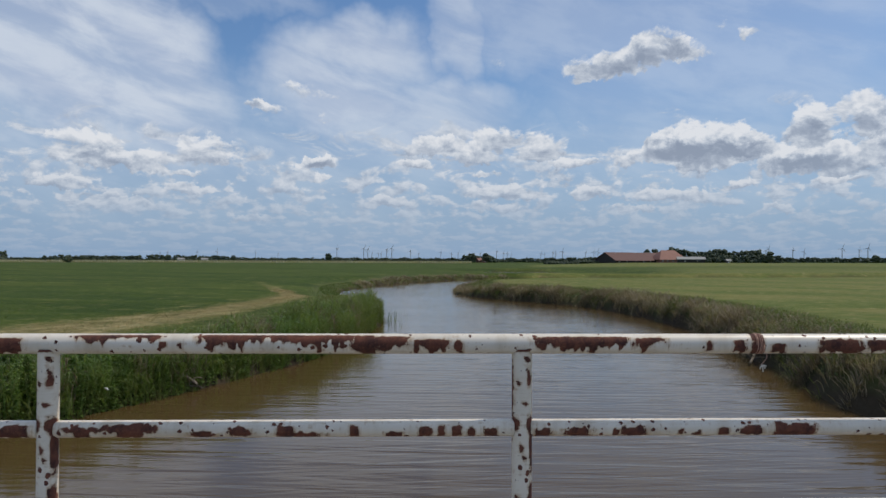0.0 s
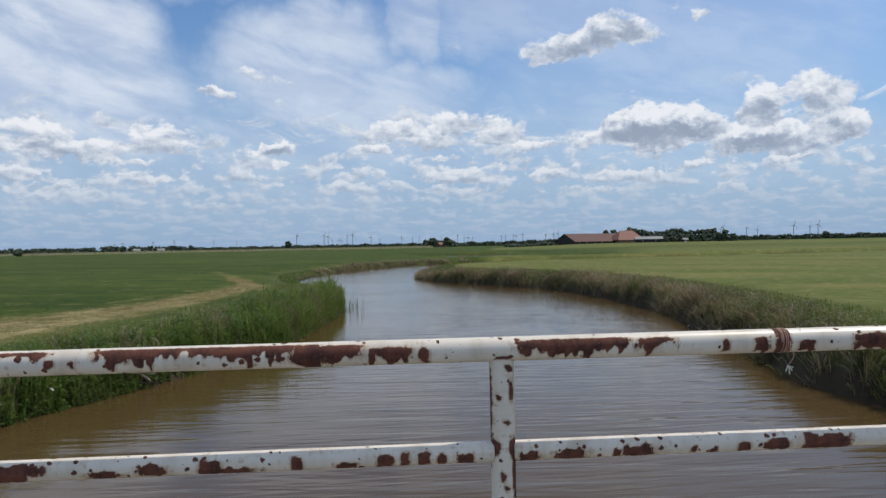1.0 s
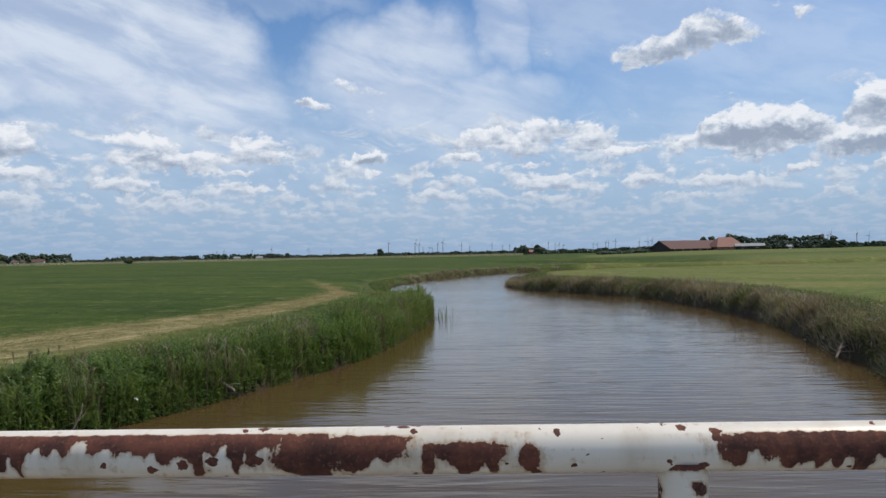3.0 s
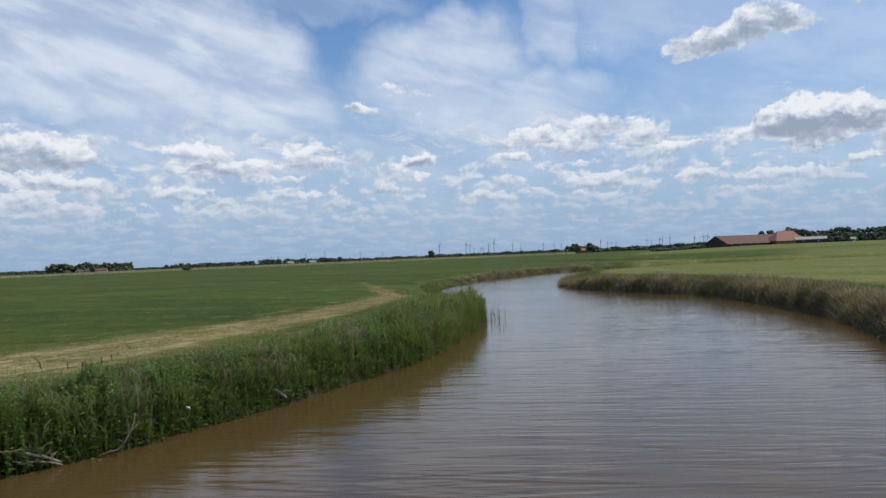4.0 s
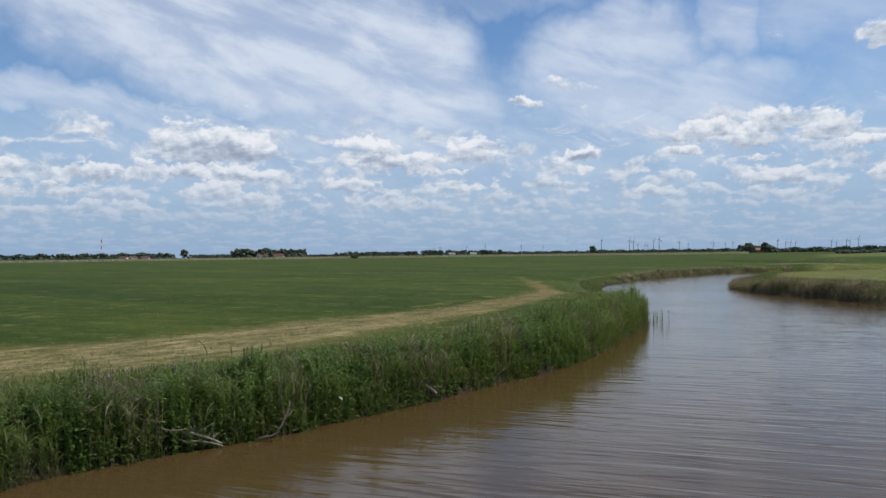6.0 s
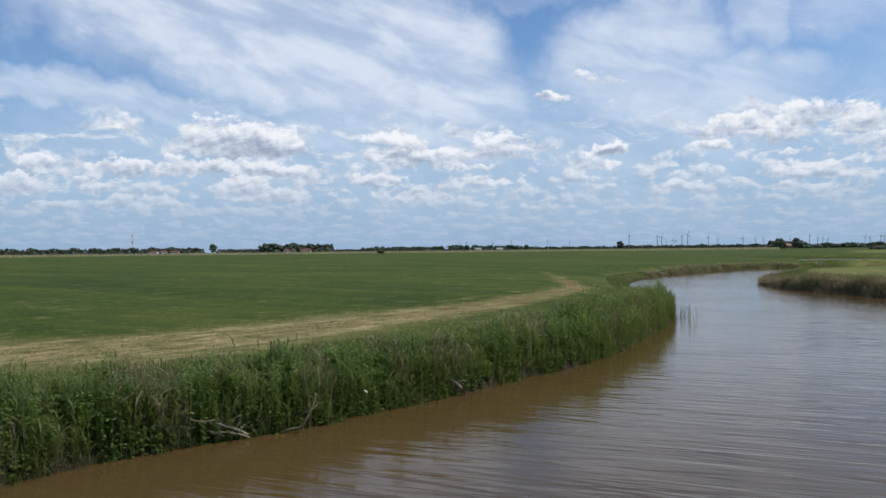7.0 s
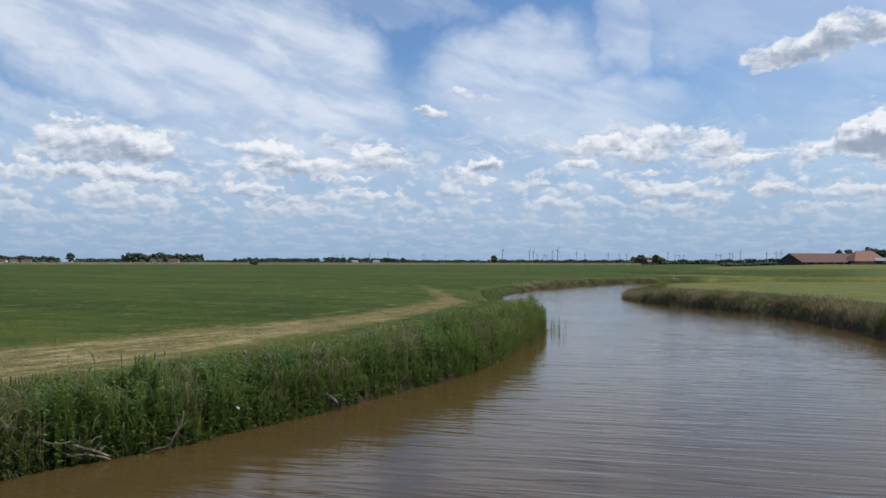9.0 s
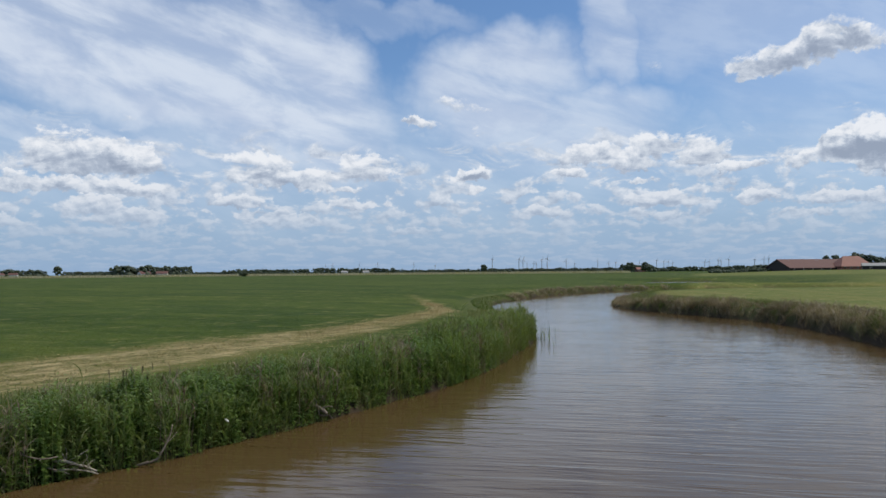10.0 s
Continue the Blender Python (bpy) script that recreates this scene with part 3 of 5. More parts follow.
def terrain(x, y, d=None):
    """Height of the land, and its signed distance to the water."""
    x, y = np.asarray(x, float), np.asarray(y, float)
    if d is None:
        d = inside_and_distance(x, y, RIVER).reshape(x.shape)
        near = (np.abs(x - 26) < 60) & (np.abs(y - 196) < 60)
        if near.any():
            d2 = np.full(x.shape, 1e9)
            d2[near] = inside_and_distance(x[near], y[near], BEND)
            d = np.minimum(d, d2)
    w = value_noise(x, y, 1.3, 3) - 0.5
    dd = d + w * 0.30 * smooth_step(d, -0.4, 0.2) - 0.02
    gentle = np.where((x < 3) & (y > 39), smooth_step(y, 39, 46) * 1.9, 0) * smooth_step(-y, -96, -84)
    dd = np.where(dd > 0, dd / (1 + gentle), dd)
    z = np.interp(dd, [-6, -1.5, -0.1, 0.12, 0.5, 1.2, 2.2, 3.2], [-1.4, -0.8, -0.25, 0.26, 0.52, 0.78, 0.96, FIELD])
    steep = np.interp(dd, [-6, -1.5, -0.1, 0.10, 0.35, 0.8, 1.6, 3.2], [-1.4, -0.8, -0.25, 0.30, 0.66, 0.90, 1.0, FIELD])
    onr = right_side(x, y) * smooth_step(-y, -66, -54)
    z = z + (steep - z) * onr
    far = smooth_step(d, 1.0, 4.0)
    z = z + far * ((value_noise(x, y, 9, 5) - 0.5) * 0.12 + (value_noise(x, y, 40, 6) - 0.5) * 0.14)
    tip = np.hypot(x - 3.2, (y - 68) * 0.55)
    z = np.where(z > 0, z * (0.45 + 0.55 * smooth_step(tip, 1.0, 6.0)), z)
    # low foreland before the old river arm
    z = z * (1 - 0.93 * smooth_step(y, 127, 138) * smooth_step(-y, -212, -196) * smooth_step(-np.abs(x - 26), -26, -14) * smooth_step(z, 0.0, 0.2))
    rise = smooth_step(y, 130, 430) * smooth_step(x - y * 0.16, 0, 60)
    z = z + rise * 1.3
    return z, d


def graded(lo, fine_lo, fine_hi, hi, step, grow):
    mid = list(np.arange(fine_lo, fine_hi, step))
    up, s = [fine_hi], step
    while up[-1] < hi:
        s *= grow
        up.append(up[-1] + s)
    dn, s = [fine_lo], step
    while dn[-1] > lo:
        s *= grow
        dn.append(dn[-1] - s)
    return np.array(dn[:0:-1] + mid + up)


STRAW_LINE = curve_through([(-27, 3.8), (-19.0, 8.2), (-14.2, 11.6), (-12.3, 13.9), (-11.3, 16.6), (-10.4, 20.4), (-9.4, 24.6), (-8.5, 28.6), (-7.8, 32.4), (-7.3, 36.6), (-7.4, 41.4), (-9.4, 49.4), (-15.2, 68)], 0.5)


def build_ground():
    xs = graded(-4600, -17, 20, 4600, 0.36, 1.06)
    ys = graded(-600, 2, 74, 4850, 0.42, 1.045)
    X, Y = np.meshgrid(xs, ys)
    Z, D = terrain(X, Y)
    nx, ny = len(xs), len(ys)
    idx = np.arange(nx * ny).reshape(ny, nx)
    faces = np.stack([idx[:-1, :-1], idx[:-1, 1:], idx[1:, 1:], idx[1:, :-1]], -1).reshape(-1, 4)
    me = mesh_from("ground", np.stack([X, Y, Z], -1).reshape(-1, 3), faces.tolist(), M_GROUND, True)
    x, y, d = X.ravel(), Y.ravel(), D.ravel()
    best = np.full(x.shape, 1e9)
    along = np.zeros(x.shape)
    for i, (px, py) in enumerate(STRAW_LINE):
        q = (x - px) ** 2 + (y - py) ** 2
        nearer = q < best
        best, along = np.where(nearer, q, best), np.where(nearer, i, along)
    along = along / len(STRAW_LINE)
    width = np.interp(along, [0, 0.22, 0.33, 0.42, 0.50, 0.62, 0.8, 1.0], [2.9, 2.6, 2.0, 1.4, 0.90, 0.55, 0.55, 0.8])
    strength = np.interp(along, [0, 0.5, 0.7, 0.85, 1.0], [0.86, 0.74, 0.58, 0.34, 0.12])
    straw = strength * (smooth_step(-np.sqrt(best), -width * 1.35, -width * 0.45) * 0.85 + 0.15 * smooth_step(-np.sqrt(best), -width * 1.6 - 2.2, -width))
    left = 1 - right_side(x, y)
    hay = (1 - left) * smooth_step(-y, -330, -120) * smooth_step(d, 2.5, 5.0)
    bank = smooth_step(-d, -0.5, -0.1)
    beyond = smooth_step(y, 84, 98) * smooth_step(x, 6, 14)
    hay = np.maximum(hay, beyond * (1 - left) * smooth_step(-y, -330, -120))
    # rough green ground round the old river arm parts the near hay field from the far one
    rough = smooth_step(y, 124, 134) * smooth_step(-y, -250, -232) * smooth_step(0.34 * y - x, -8, 8)
    hay = hay * (1 - 0.92 * rough)
    hay = np.maximum(hay, 0.9 * smooth_step(y, 238, 255) * smooth_step(-y, -445, -420) * smooth_step(x - 0.15 * y, -4, 4))
    wild = smooth_step(-d, -3.2, -1.4) * (1 - 0.7 * straw) * (1 - beyond)
    bank = bank * (1 - beyond * smooth_step(d, -0.2, 0.1))
    for name, values in (("straw", straw), ("hay", hay), ("bank", bank), ("wild", wild)):
        at = me.attributes.new(name, "FLOAT", "POINT")
        at.data.foreach_set("value", np.ascontiguousarray(values, np.float32))
    tagged(new("ground", me), "flat mown green meadow with straw-coloured swaths and muddy river banks", "ground", kind="structure")


build_ground()
bm = bmesh.new()
bmesh.ops.create_grid(bm, x_segments=1, y_segments=1, size=1, matrix=Matrix.LocRotScale((45, 70, 0), None, (85, 165, 1)))
tagged(part("water", bm, M_WATER), "murky brown river water with fine wind ripples", "river", kind="structure")


# ---- plants on the banks ----
RNG = np.random.default_rng(7)


def blades(base, height, lean, width, az=None, sag=0.0):
    """Tapering bent blades, one for each row of base: points and triangles."""
    n = len(base)
    az = RNG.uniform(0, 2 * np.pi, n) if az is None else az
    out = np.stack([np.cos(az), np.sin(az), np.zeros(n)], 1)
    turn = az + RNG.uniform(0.6, 2.5, n)
    side = np.stack([np.cos(turn), np.sin(turn), np.zeros(n)], 1) * (width / 2)[:, None]
    v = np.zeros((n, 7, 3))
    for i, (s, w) in enumerate(((0.0, 0.8), (0.4, 1.0), (0.75, 0.7))):
        c = base + out * (lean * height * s ** 1.7)[:, None]
        c[:, 2] += height * (s - sag * s ** 3)
        v[:, 2 * i] = c - side * w
        v[:, 2 * i + 1] = c + side * w
    tip = base + out * (lean * height)[:, None]
    tip[:, 2] += height * (1 - sag * 1.2)
    v[:, 6] = tip
    pattern = np.array([(0, 1, 3), (0, 3, 2), (2, 3, 5), (2, 5, 4), (4, 5, 6)])
    f = (np.arange(n)[:, None, None] * 7 + pattern[None]).reshape(-1, 3)
    return v.reshape(-1, 3), f


def leaves(centre, size, tilt=0.9):
    """Pointed leaves folded along the middle: points and triangles."""
    n = len(centre)
    az = RNG.uniform(0, 2 * np.pi, n)
    up = RNG.uniform(-0.5, tilt, n)
    along = np.stack([np.cos(az) * np.cos(up), np.sin(az) * np.cos(up), np.sin(up)], 1) * size[:, None]
    side = np.stack([-np.sin(az), np.cos(az), RNG.uniform(-0.4, 0.4, n)], 1) * (size * 0.26)[:, None]
    v = np.stack([centre, centre + along * 0.45 + side, centre + along, centre + along * 0.45 - side], 1)
    f = (np.arange(n)[:, None, None] * 4 + np.array([(0, 1, 2), (0, 2, 3)])[None]).reshape(-1, 3)
    return v.reshape(-1, 3), f


def gathered(*sets):
    vs, fs, k = [], [], 0
    for v, f in sets:
        vs.append(v)
        fs.append(f + k)
        k += len(v)
    return np.vstack(vs), np.vstack(fs)


def stuff(name, sets, mat, label, category, smooth=False):
    v, f = gathered(*sets)
    me = mesh_from(name, v, f.tolist(), mat, smooth)
    return tagged(new(name, me), label, category, kind="stuff")


def along_bank(bank, y0, y1, count, d0, d1, land_side, power=1.0):
    """Random places on a stretch of a bank, d0 to d1 metres from the waterline; land_side -1: land lies left of the line's run."""
    keep = np.flatnonzero((bank[:, 1] >= y0) & (bank[:, 1] <= y1))
    line = bank[keep[0]:keep[-1] + 1]
    seg = np.linalg.norm(np.diff(line, axis=0), axis=1)
    cum = np.concatenate([[0], np.cumsum(seg)])
    s = RNG.uniform(0, cum[-1], count)
    i = np.clip(np.searchsorted(cum, s) - 1, 0, len(seg) - 1)
    t = (s - cum[i]) / seg[i]
    p = line[i] + (line[i + 1] - line[i]) * t[:, None]
    run = (line[i + 1] - line[i]) / seg[i][:, None]
    land = np.stack([-run[:, 1], run[:, 0]], 1) * (-land_side)
    off = d0 + (d1 - d0) * RNG.uniform(0, 1, count) ** power
    p = p + land * off[:, None]
    z, d = terrain(p[:, 0], p[:, 1])
    return np.column_stack([p, z]), off


def reed_sets(places, height, leaf_count, stem_width=0.012, leaf_width=1.0, droop=0.22):
    n = len(places)
    az = RNG.uniform(0, 2 * np.pi, n)
    lean = RNG.uniform(0.02, 1, n) * droop
    sets = [blades(places, height, lean, np.full(n, stem_width), az)]
    for _ in range(leaf_count):
        s = RNG.uniform(0.15, 0.92, n)
        b = places.copy()
        b[:, 0] += np.cos(az) * lean * height * s ** 1.7
        b[:, 1] += np.sin(az) * lean * height * s ** 1.7
        b[:, 2] += height * s
        hh = RNG.uniform(0.12, 0.34, n) * np.clip(height, 0.5, 1.6)
        sets.append(blades(b, hh, RNG.uniform(0.5, 1.7, n), RNG.uniform(0.010, 0.022, n) * leaf_width, None, RNG.uniform(0.0, 0.6, n)))
    return sets


def clumpy(places, scale, seed, cut):
    return value_noise(places[:, 0], places[:, 1], scale, seed) > cut


def tufts(bank, y0, y1, count, d0, d1, land_side, spread, each):
    """Places gathered in tufts: for every blade its foot, the way it fans out from the tuft's middle, and the tuft's own random number."""
    c, off = along_bank(bank, y0, y1, count, d0, d1, land_side)
    own = RNG.uniform(0, 1, count)
    i = np.repeat(np.arange(count), each)
    turn = RNG.uniform(0, 2 * np.pi, len(i))
    r = spread * np.sqrt(RNG.uniform(0, 1, len(i))) * (0.6 + 0.8 * own[i])
    p = c[i].copy()
    p[:, 0] += np.cos(turn) * r
    p[:, 1] += np.sin(turn) * r
    p[:, 2] = terrain(p[:, 0], p[:, 1])[0]
    return p, turn, own[i], off[i]


def herbs(p, h, count, size):
    """Leafy stems: leaves in tiers up a stalk, larger below."""
    sets = [blades(p, h, RNG.uniform(0, 0.15, len(p)), np.full(len(p), 0.012))]
    for j in range(count):
        t = (j + RNG.uniform(0, 1, len(p))) / count
        c = p.copy()
        c[:, 2] += h * (0.12 + 0.88 * t)
        c[:, :2] += RNG.normal(0, 0.018, (len(p), 2))
        sets.append(leaves(c, size * RNG.uniform(0.75, 1.3, len(p)) * (1.15 - 0.5 * t), 0.5))
    return sets


def build_left_bank():
    # reeds, in stands of their own height with gaps between them
    p, off = along_bank(LEFT_BANK, 4.5, 39.5, 12500, 0.0, 2.0, -1, 1.3)
    top = np.interp(p[:, 1], [4, 12, 18, 24, 28, 32, 35, 37.5, 39.5], [1.22, 1.18, 1.22, 1.34, 1.40, 1.38, 1.26, 1.0, 0.6])
    stand = (value_noise(p[:, 0], p[:, 1], 1.3, 14) - 0.5) * 0.65 + (value_noise(p[:, 0], p[:, 1], 0.45, 11) - 0.5) * 0.8
    fall = np.where(p[:, 1] > 26, np.interp(off, [0, 0.5, 2.0], [0.66, 1.04, 0.55]), np.interp(off, [0, 0.35, 0.9, 2.0], [0.72, 0.95, 1.0, 0.42]))
    h = np.clip((top + stand - p[:, 2]) * fall * RNG.uniform(0.5, 1.12, len(p)), 0.2, 1.75)
    keep = clumpy(p, 0.42, 12, 0.34) & (RNG.uniform(0, 1, len(p)) < np.interp(p[:, 1], [8, 16, 24], [0.42, 0.75, 1.0]))
    stuff("reed_bed", reed_sets(p[keep], h[keep], 9), M_REED, "dense bed of green reeds along the muddy waterline", "reeds")
    # dark flower heads over the reeds
    p, off = along_bank(LEFT_BANK, 5, 36, 300, 0.4, 1.5, -1)
    p = p[clumpy(p, 1.4, 15, 0.45)]
    n = len(p)
    h = np.clip(1.34 + 0.5 * (value_noise(p[:, 0], p[:, 1], 1.3, 14) - 0.5) - p[:, 2], 0.4, 1.2) * RNG.uniform(0.85, 1.2, n)
    az = RNG.uniform(0, 2 * np.pi, n)
    sets = [blades(p, h, np.full(n, 0.10), np.full(n, 0.010), az)]
    tip = p + np.column_stack([np.cos(az) * 0.10 * h, np.sin(az) * 0.10 * h, h * 0.97])
    for _ in range(7):
        sets.append(blades(tip - np.column_stack([np.zeros(n), np.zeros(n), RNG.uniform(0.0, 0.10, n)]), RNG.uniform(0.06, 0.13, n), RNG.uniform(0.2, 1.1, n), RNG.uniform(0.007, 0.014, n), az + RNG.normal(0, 0.5, n)))
    stuff("reed_plumes", sets, M_PLUME, "dark feathery flower heads standing over the reed bed", "reeds")
    # broad-leaved herbs among them
    p, off = along_bank(LEFT_BANK, 4.5, 31, 5600, 0.0, 1.6, -1)
    p = p[clumpy(p, 0.6, 21, np.interp(p[:, 1], [10, 20, 26], [0.34, 0.46, 0.62]))]
    h = np.clip((1.22 + 0.8 * (value_noise(p[:, 0], p[:, 1], 0.5, 17) - 0.5) - p[:, 2]) * RNG.uniform(0.5, 1.08, len(p)), 0.2, 1.4)
    stuff("nettle_patch", herbs(p, h, 30, 0.085), M_HERB, "bright green leafy nettles crowding between the reeds", "weeds")
    p, off = along_bank(LEFT_BANK, 4.5, 24, 1500, -0.02, 0.4, -1)
    p = p[clumpy(p, 0.5, 23, 0.36)]
    stuff("waterside_herbs", herbs(p, RNG.uniform(0.22, 0.62, len(p)), 18, 0.08), M_HERB, "low leafy green herbs crowding the muddy waterline", "weeds")
    # last year's stalks
    p, off = along_bank(LEFT_BANK, 4.5, 36, 6000, 0.0, 1.6, -1)
    p = p[clumpy(p, 0.7, 31, 0.62)]
    stuff("dead_stalks", reed_sets(p, np.clip(1.45 - p[:, 2], 0.3, 1.2) * RNG.uniform(0.4, 0.98, len(p)), 4, 0.012), M_DRY, "withered pale brown stalks caught in the green reeds", "dead reeds")
    # drooping grass at the waterline
    p, turn, own, off = tufts(LEFT_BANK, 4.5, 35, 330, -0.05, 0.25, -1, 0.12, 34)
    n = len(p)
    stuff("waterline_grass", [blades(p, RNG.uniform(0.14, 0.42, n) * (0.5 + own), RNG.uniform(0.2, 0.9, n), RNG.uniform(0.008, 0.016, n), turn, RNG.uniform(0, 0.7, n))],
          M_SEDGE, "thin pale grass tufts hanging over the waterline", "grass")
    # rank grass behind the reeds
    p, off = along_bank(LEFT_BANK, 4.5, 40, 12000, 1.2, 3.1, -1, 1.4)
    rank = 0.5 + value_noise(p[:, 0], p[:, 1], 0.7, 35)
    stuff("bank_grass", [blades(p, RNG.uniform(0.10, 0.34, len(p)) * np.interp(off, [1.2, 3.1], [1.0, 0.35]) * rank, RNG.uniform(0.1, 0.8, len(p)), RNG.uniform(0.008, 0.016, len(p)))],
          M_SEDGE, "rank olive grass between the reeds and the mown strip", "grass")
    # reeds standing in the water off the point
    n = 17
    p = np.column_stack([RNG.normal(-1.55, 0.30, n), RNG.normal(33.2, 1.8, n), np.full(n, -0.3)])
    stuff("water_reeds", reed_sets(p, RNG.uniform(0.6, 1.15, n), 2, 0.018), M_REED, "thin reeds standing in shallow water off the point", "reeds")
    # far reach of the bank
    p, off = along_bank(LEFT_BANK, 36, 84, 7000, -0.05, 1.8, -1)
    stuff("far_grass", [blades(p, RNG.uniform(0.03, 0.09, len(p)), RNG.uniform(0.5, 1.5, len(p)), RNG.uniform(0.02, 0.045, len(p)))], M_GRASS,
          "short green grass on the far reach of the bank", "grass")
    p, turn, own, off = tufts(LEFT_BANK, 80, 119, 210, -0.05, 0.9, -1, 0.45, 26)
    n = len(p)
    for name, pick, mat, label in (("far_sedge", own > 0.45, M_DRY, "brownish sedge tufts fringing the far bank of the river"), ("far_bank_grass", own <= 0.45, M_SEDGE, "olive grass tufts on the far bank of the river")):
        m = int(pick.sum())
        stuff(name, [blades(p[pick], RNG.uniform(0.10, 0.30, m) * (0.5 + own[pick]), RNG.uniform(0.3, 1.2, m), RNG.uniform(0.03, 0.07, m), turn[pick])], mat, label, "sedge")


def build_right_bank():
    # brush-like tufts fanning out over the steep bank, some withered, some green
    sets = {"dry": [], "green": []}
    for count, each, d0, d1, spread, h0, h1 in ((460, 44, 0.05, 0.75, 0.20, 0.26, 0.58), (620, 34, 0.5, 1.9, 0.24, 0.12, 0.38), (420, 26, 1.6, 3.2, 0.26, 0.06, 0.20)):
        p, turn, own, off = tufts(RIGHT_BANK, 6, 78, count, d0, d1, 1, spread, each)
        n = len(p)
        z0, dc = terrain(p[:, 0], p[:, 1])
        z1, dx = terrain(p[:, 0] + 0.3, p[:, 1])
        z2, dy = terrain(p[:, 0], p[:, 1] + 0.3)
        to_water = np.arctan2(dc - dy, dc - dx)
        # fan: outwards from the tuft's middle, and all of it leaning a little to the water
        wx, wy = np.cos(turn) + 0.75 * np.cos(to_water), np.sin(turn) + 0.75 * np.sin(to_water)
        az = np.arctan2(wy, wx) + RNG.normal(0, 0.35, n)
        low = np.interp(p[:, 1], [6, 58, 68, 78], [1.0, 1.0, 0.75, 0.5])
        h = (h0 + (h1 * 1.35 - h0) * own ** 2) * RNG.uniform(0.55, 1.15, n) * low
        brown = value_noise(p[:, 0], p[:, 1], 2.3, 43) * 0.7 + ((own * 7.13) % 1.0) * 0.6 - 0.22 * off - 0.22 * smooth_step(-p[:, 1], -27, -15) > 0.34
        for key, pick in (("dry", brown), ("green", ~brown)):
            m = int(pick.sum())
            sets[key].append(blades(p[pick], h[pick], RNG.uniform(0.25, 1.1, m), RNG.uniform(0.010, 0.022, m), az[pick], RNG.uniform(0.0, 0.55, m)))
    stuff("dry_sedge_bank", sets["dry"], M_DRY, "grey-brown dry sedge tufts drooping over the undercut bank", "dead reeds")
    stuff("sedge_bank", sets["green"], M_SEDGE, "olive green grass tufts on the steep bank", "sedge")
    p, off = along_bank(RIGHT_BANK, 6, 74, 4200, 0.05, 1.6, 1)
    p = p[clumpy(p, 1.2, 42, 0.58)]
    stuff("dry_reeds", reed_sets(p, RNG.uniform(0.20, 0.52, len(p)), 4, 0.014, 1.3, 0.8), M_DRY, "clumps of dry reeds leaning from the bank", "dead reeds")
    p, off = along_bank(RIGHT_BANK, 6, 78, 16000, 0.9, 3.8, 1, 1.2)
    rank = 0.4 + 1.2 * value_noise(p[:, 0], p[:, 1], 0.8, 45)
    stuff("edge_grass", [blades(p, RNG.uniform(0.04, 0.15, len(p)) * rank, RNG.uniform(0.3, 1.2, len(p)), RNG.uniform(0.010, 0.022, len(p)))], M_SEDGE,
          "uncut green grass along the top of the bank", "grass")
    p, off = along_bank(RIGHT_BANK, 6, 26, 900, 0.1, 1.6, 1)
    p = p[clumpy(p, 1.4, 52, 0.45)]
    stuff("bank_weeds", herbs(p, RNG.uniform(0.2, 0.6, len(p)), 14, 0.10), M_SEDGE, "leafy green weeds hanging over the steep bank", "weeds")


def build_meadow():
    n = 22000
    # straw wisps on the mown strip
    i = RNG.integers(8, len(STRAW_LINE) - 30, 24000)
    c = STRAW_LINE[i] + RNG.normal(0, 1, (len(i), 2)) * np.interp(i / len(STRAW_LINE), [0, 0.33, 0.5, 0.7], [1.4, 1.1, 0.6, 0.4])[:, None]
    z, d = terrain(c[:, 0], c[:, 1])
    keep = d > 2.4
    p = np.column_stack([c, z])[keep]
    stuff("mown_straw", [blades(p, RNG.uniform(0.015, 0.05, len(p)), RNG.uniform(2.5, 7.0, len(p)), RNG.uniform(0.008, 0.016, len(p)))], M_STRAW,
          "loose dry straw lying on the mown strip", "straw")
    x, y = RNG.uniform(-26, -3, n), 9 + 26 * RNG.uniform(0, 1, n) ** 1.5
    z, d = terrain(x, y)
    keep = d > 2.6
    p = np.column_stack([x, y, z])[keep]
    stuff("meadow_grass", [blades(p, RNG.uniform(0.015, 0.035, len(p)), RNG.uniform(2.0, 5.0, len(p)), RNG.uniform(0.010, 0.020, len(p)))], M_GRASS,
          "short tufted green meadow grass", "grass")


build_left_bank()
build_right_bank()
build_meadow()


# ---- the bridge and its railing ----
def tube(length, radius, rings, sides, rust_of, seed):
    """A pipe along +x from 0, with a rust value at every point. rust_of(x, turn): turn 0 faces -y, 90 up."""
    s = np.linspace(0, length, rings)
    a = np.linspace(0, 2 * np.pi, sides, endpoint=False)
    S, A = np.meshgrid(s, a, indexing="ij")
    dent = 1 + 0.012 * (value_noise(S, A, 0.12, seed) - 0.5)
    v = np.stack([S, -np.cos(A) * radius * dent, np.sin(A) * radius * dent], -1).reshape(-1, 3)
    idx = np.arange(rings * sides).reshape(rings, sides)
    nxt = np.roll(idx, -1, 1)
    f = np.stack([idx[:-1], nxt[:-1], nxt[1:], idx[1:]], -1).reshape(-1, 4).tolist()
    f += [tuple(idx[0][::-1]), tuple(idx[-1])]
    me = mesh_from("pipe", v, f, M_PAINT, True)
    turn = (np.degrees(A) + 180) % 360 - 180
    at = me.attributes.new("rust", "FLOAT", "POINT")
    at.data.foreach_set("value", np.ascontiguousarray(rust_of(S, turn).ravel(), np.float32))
    return me


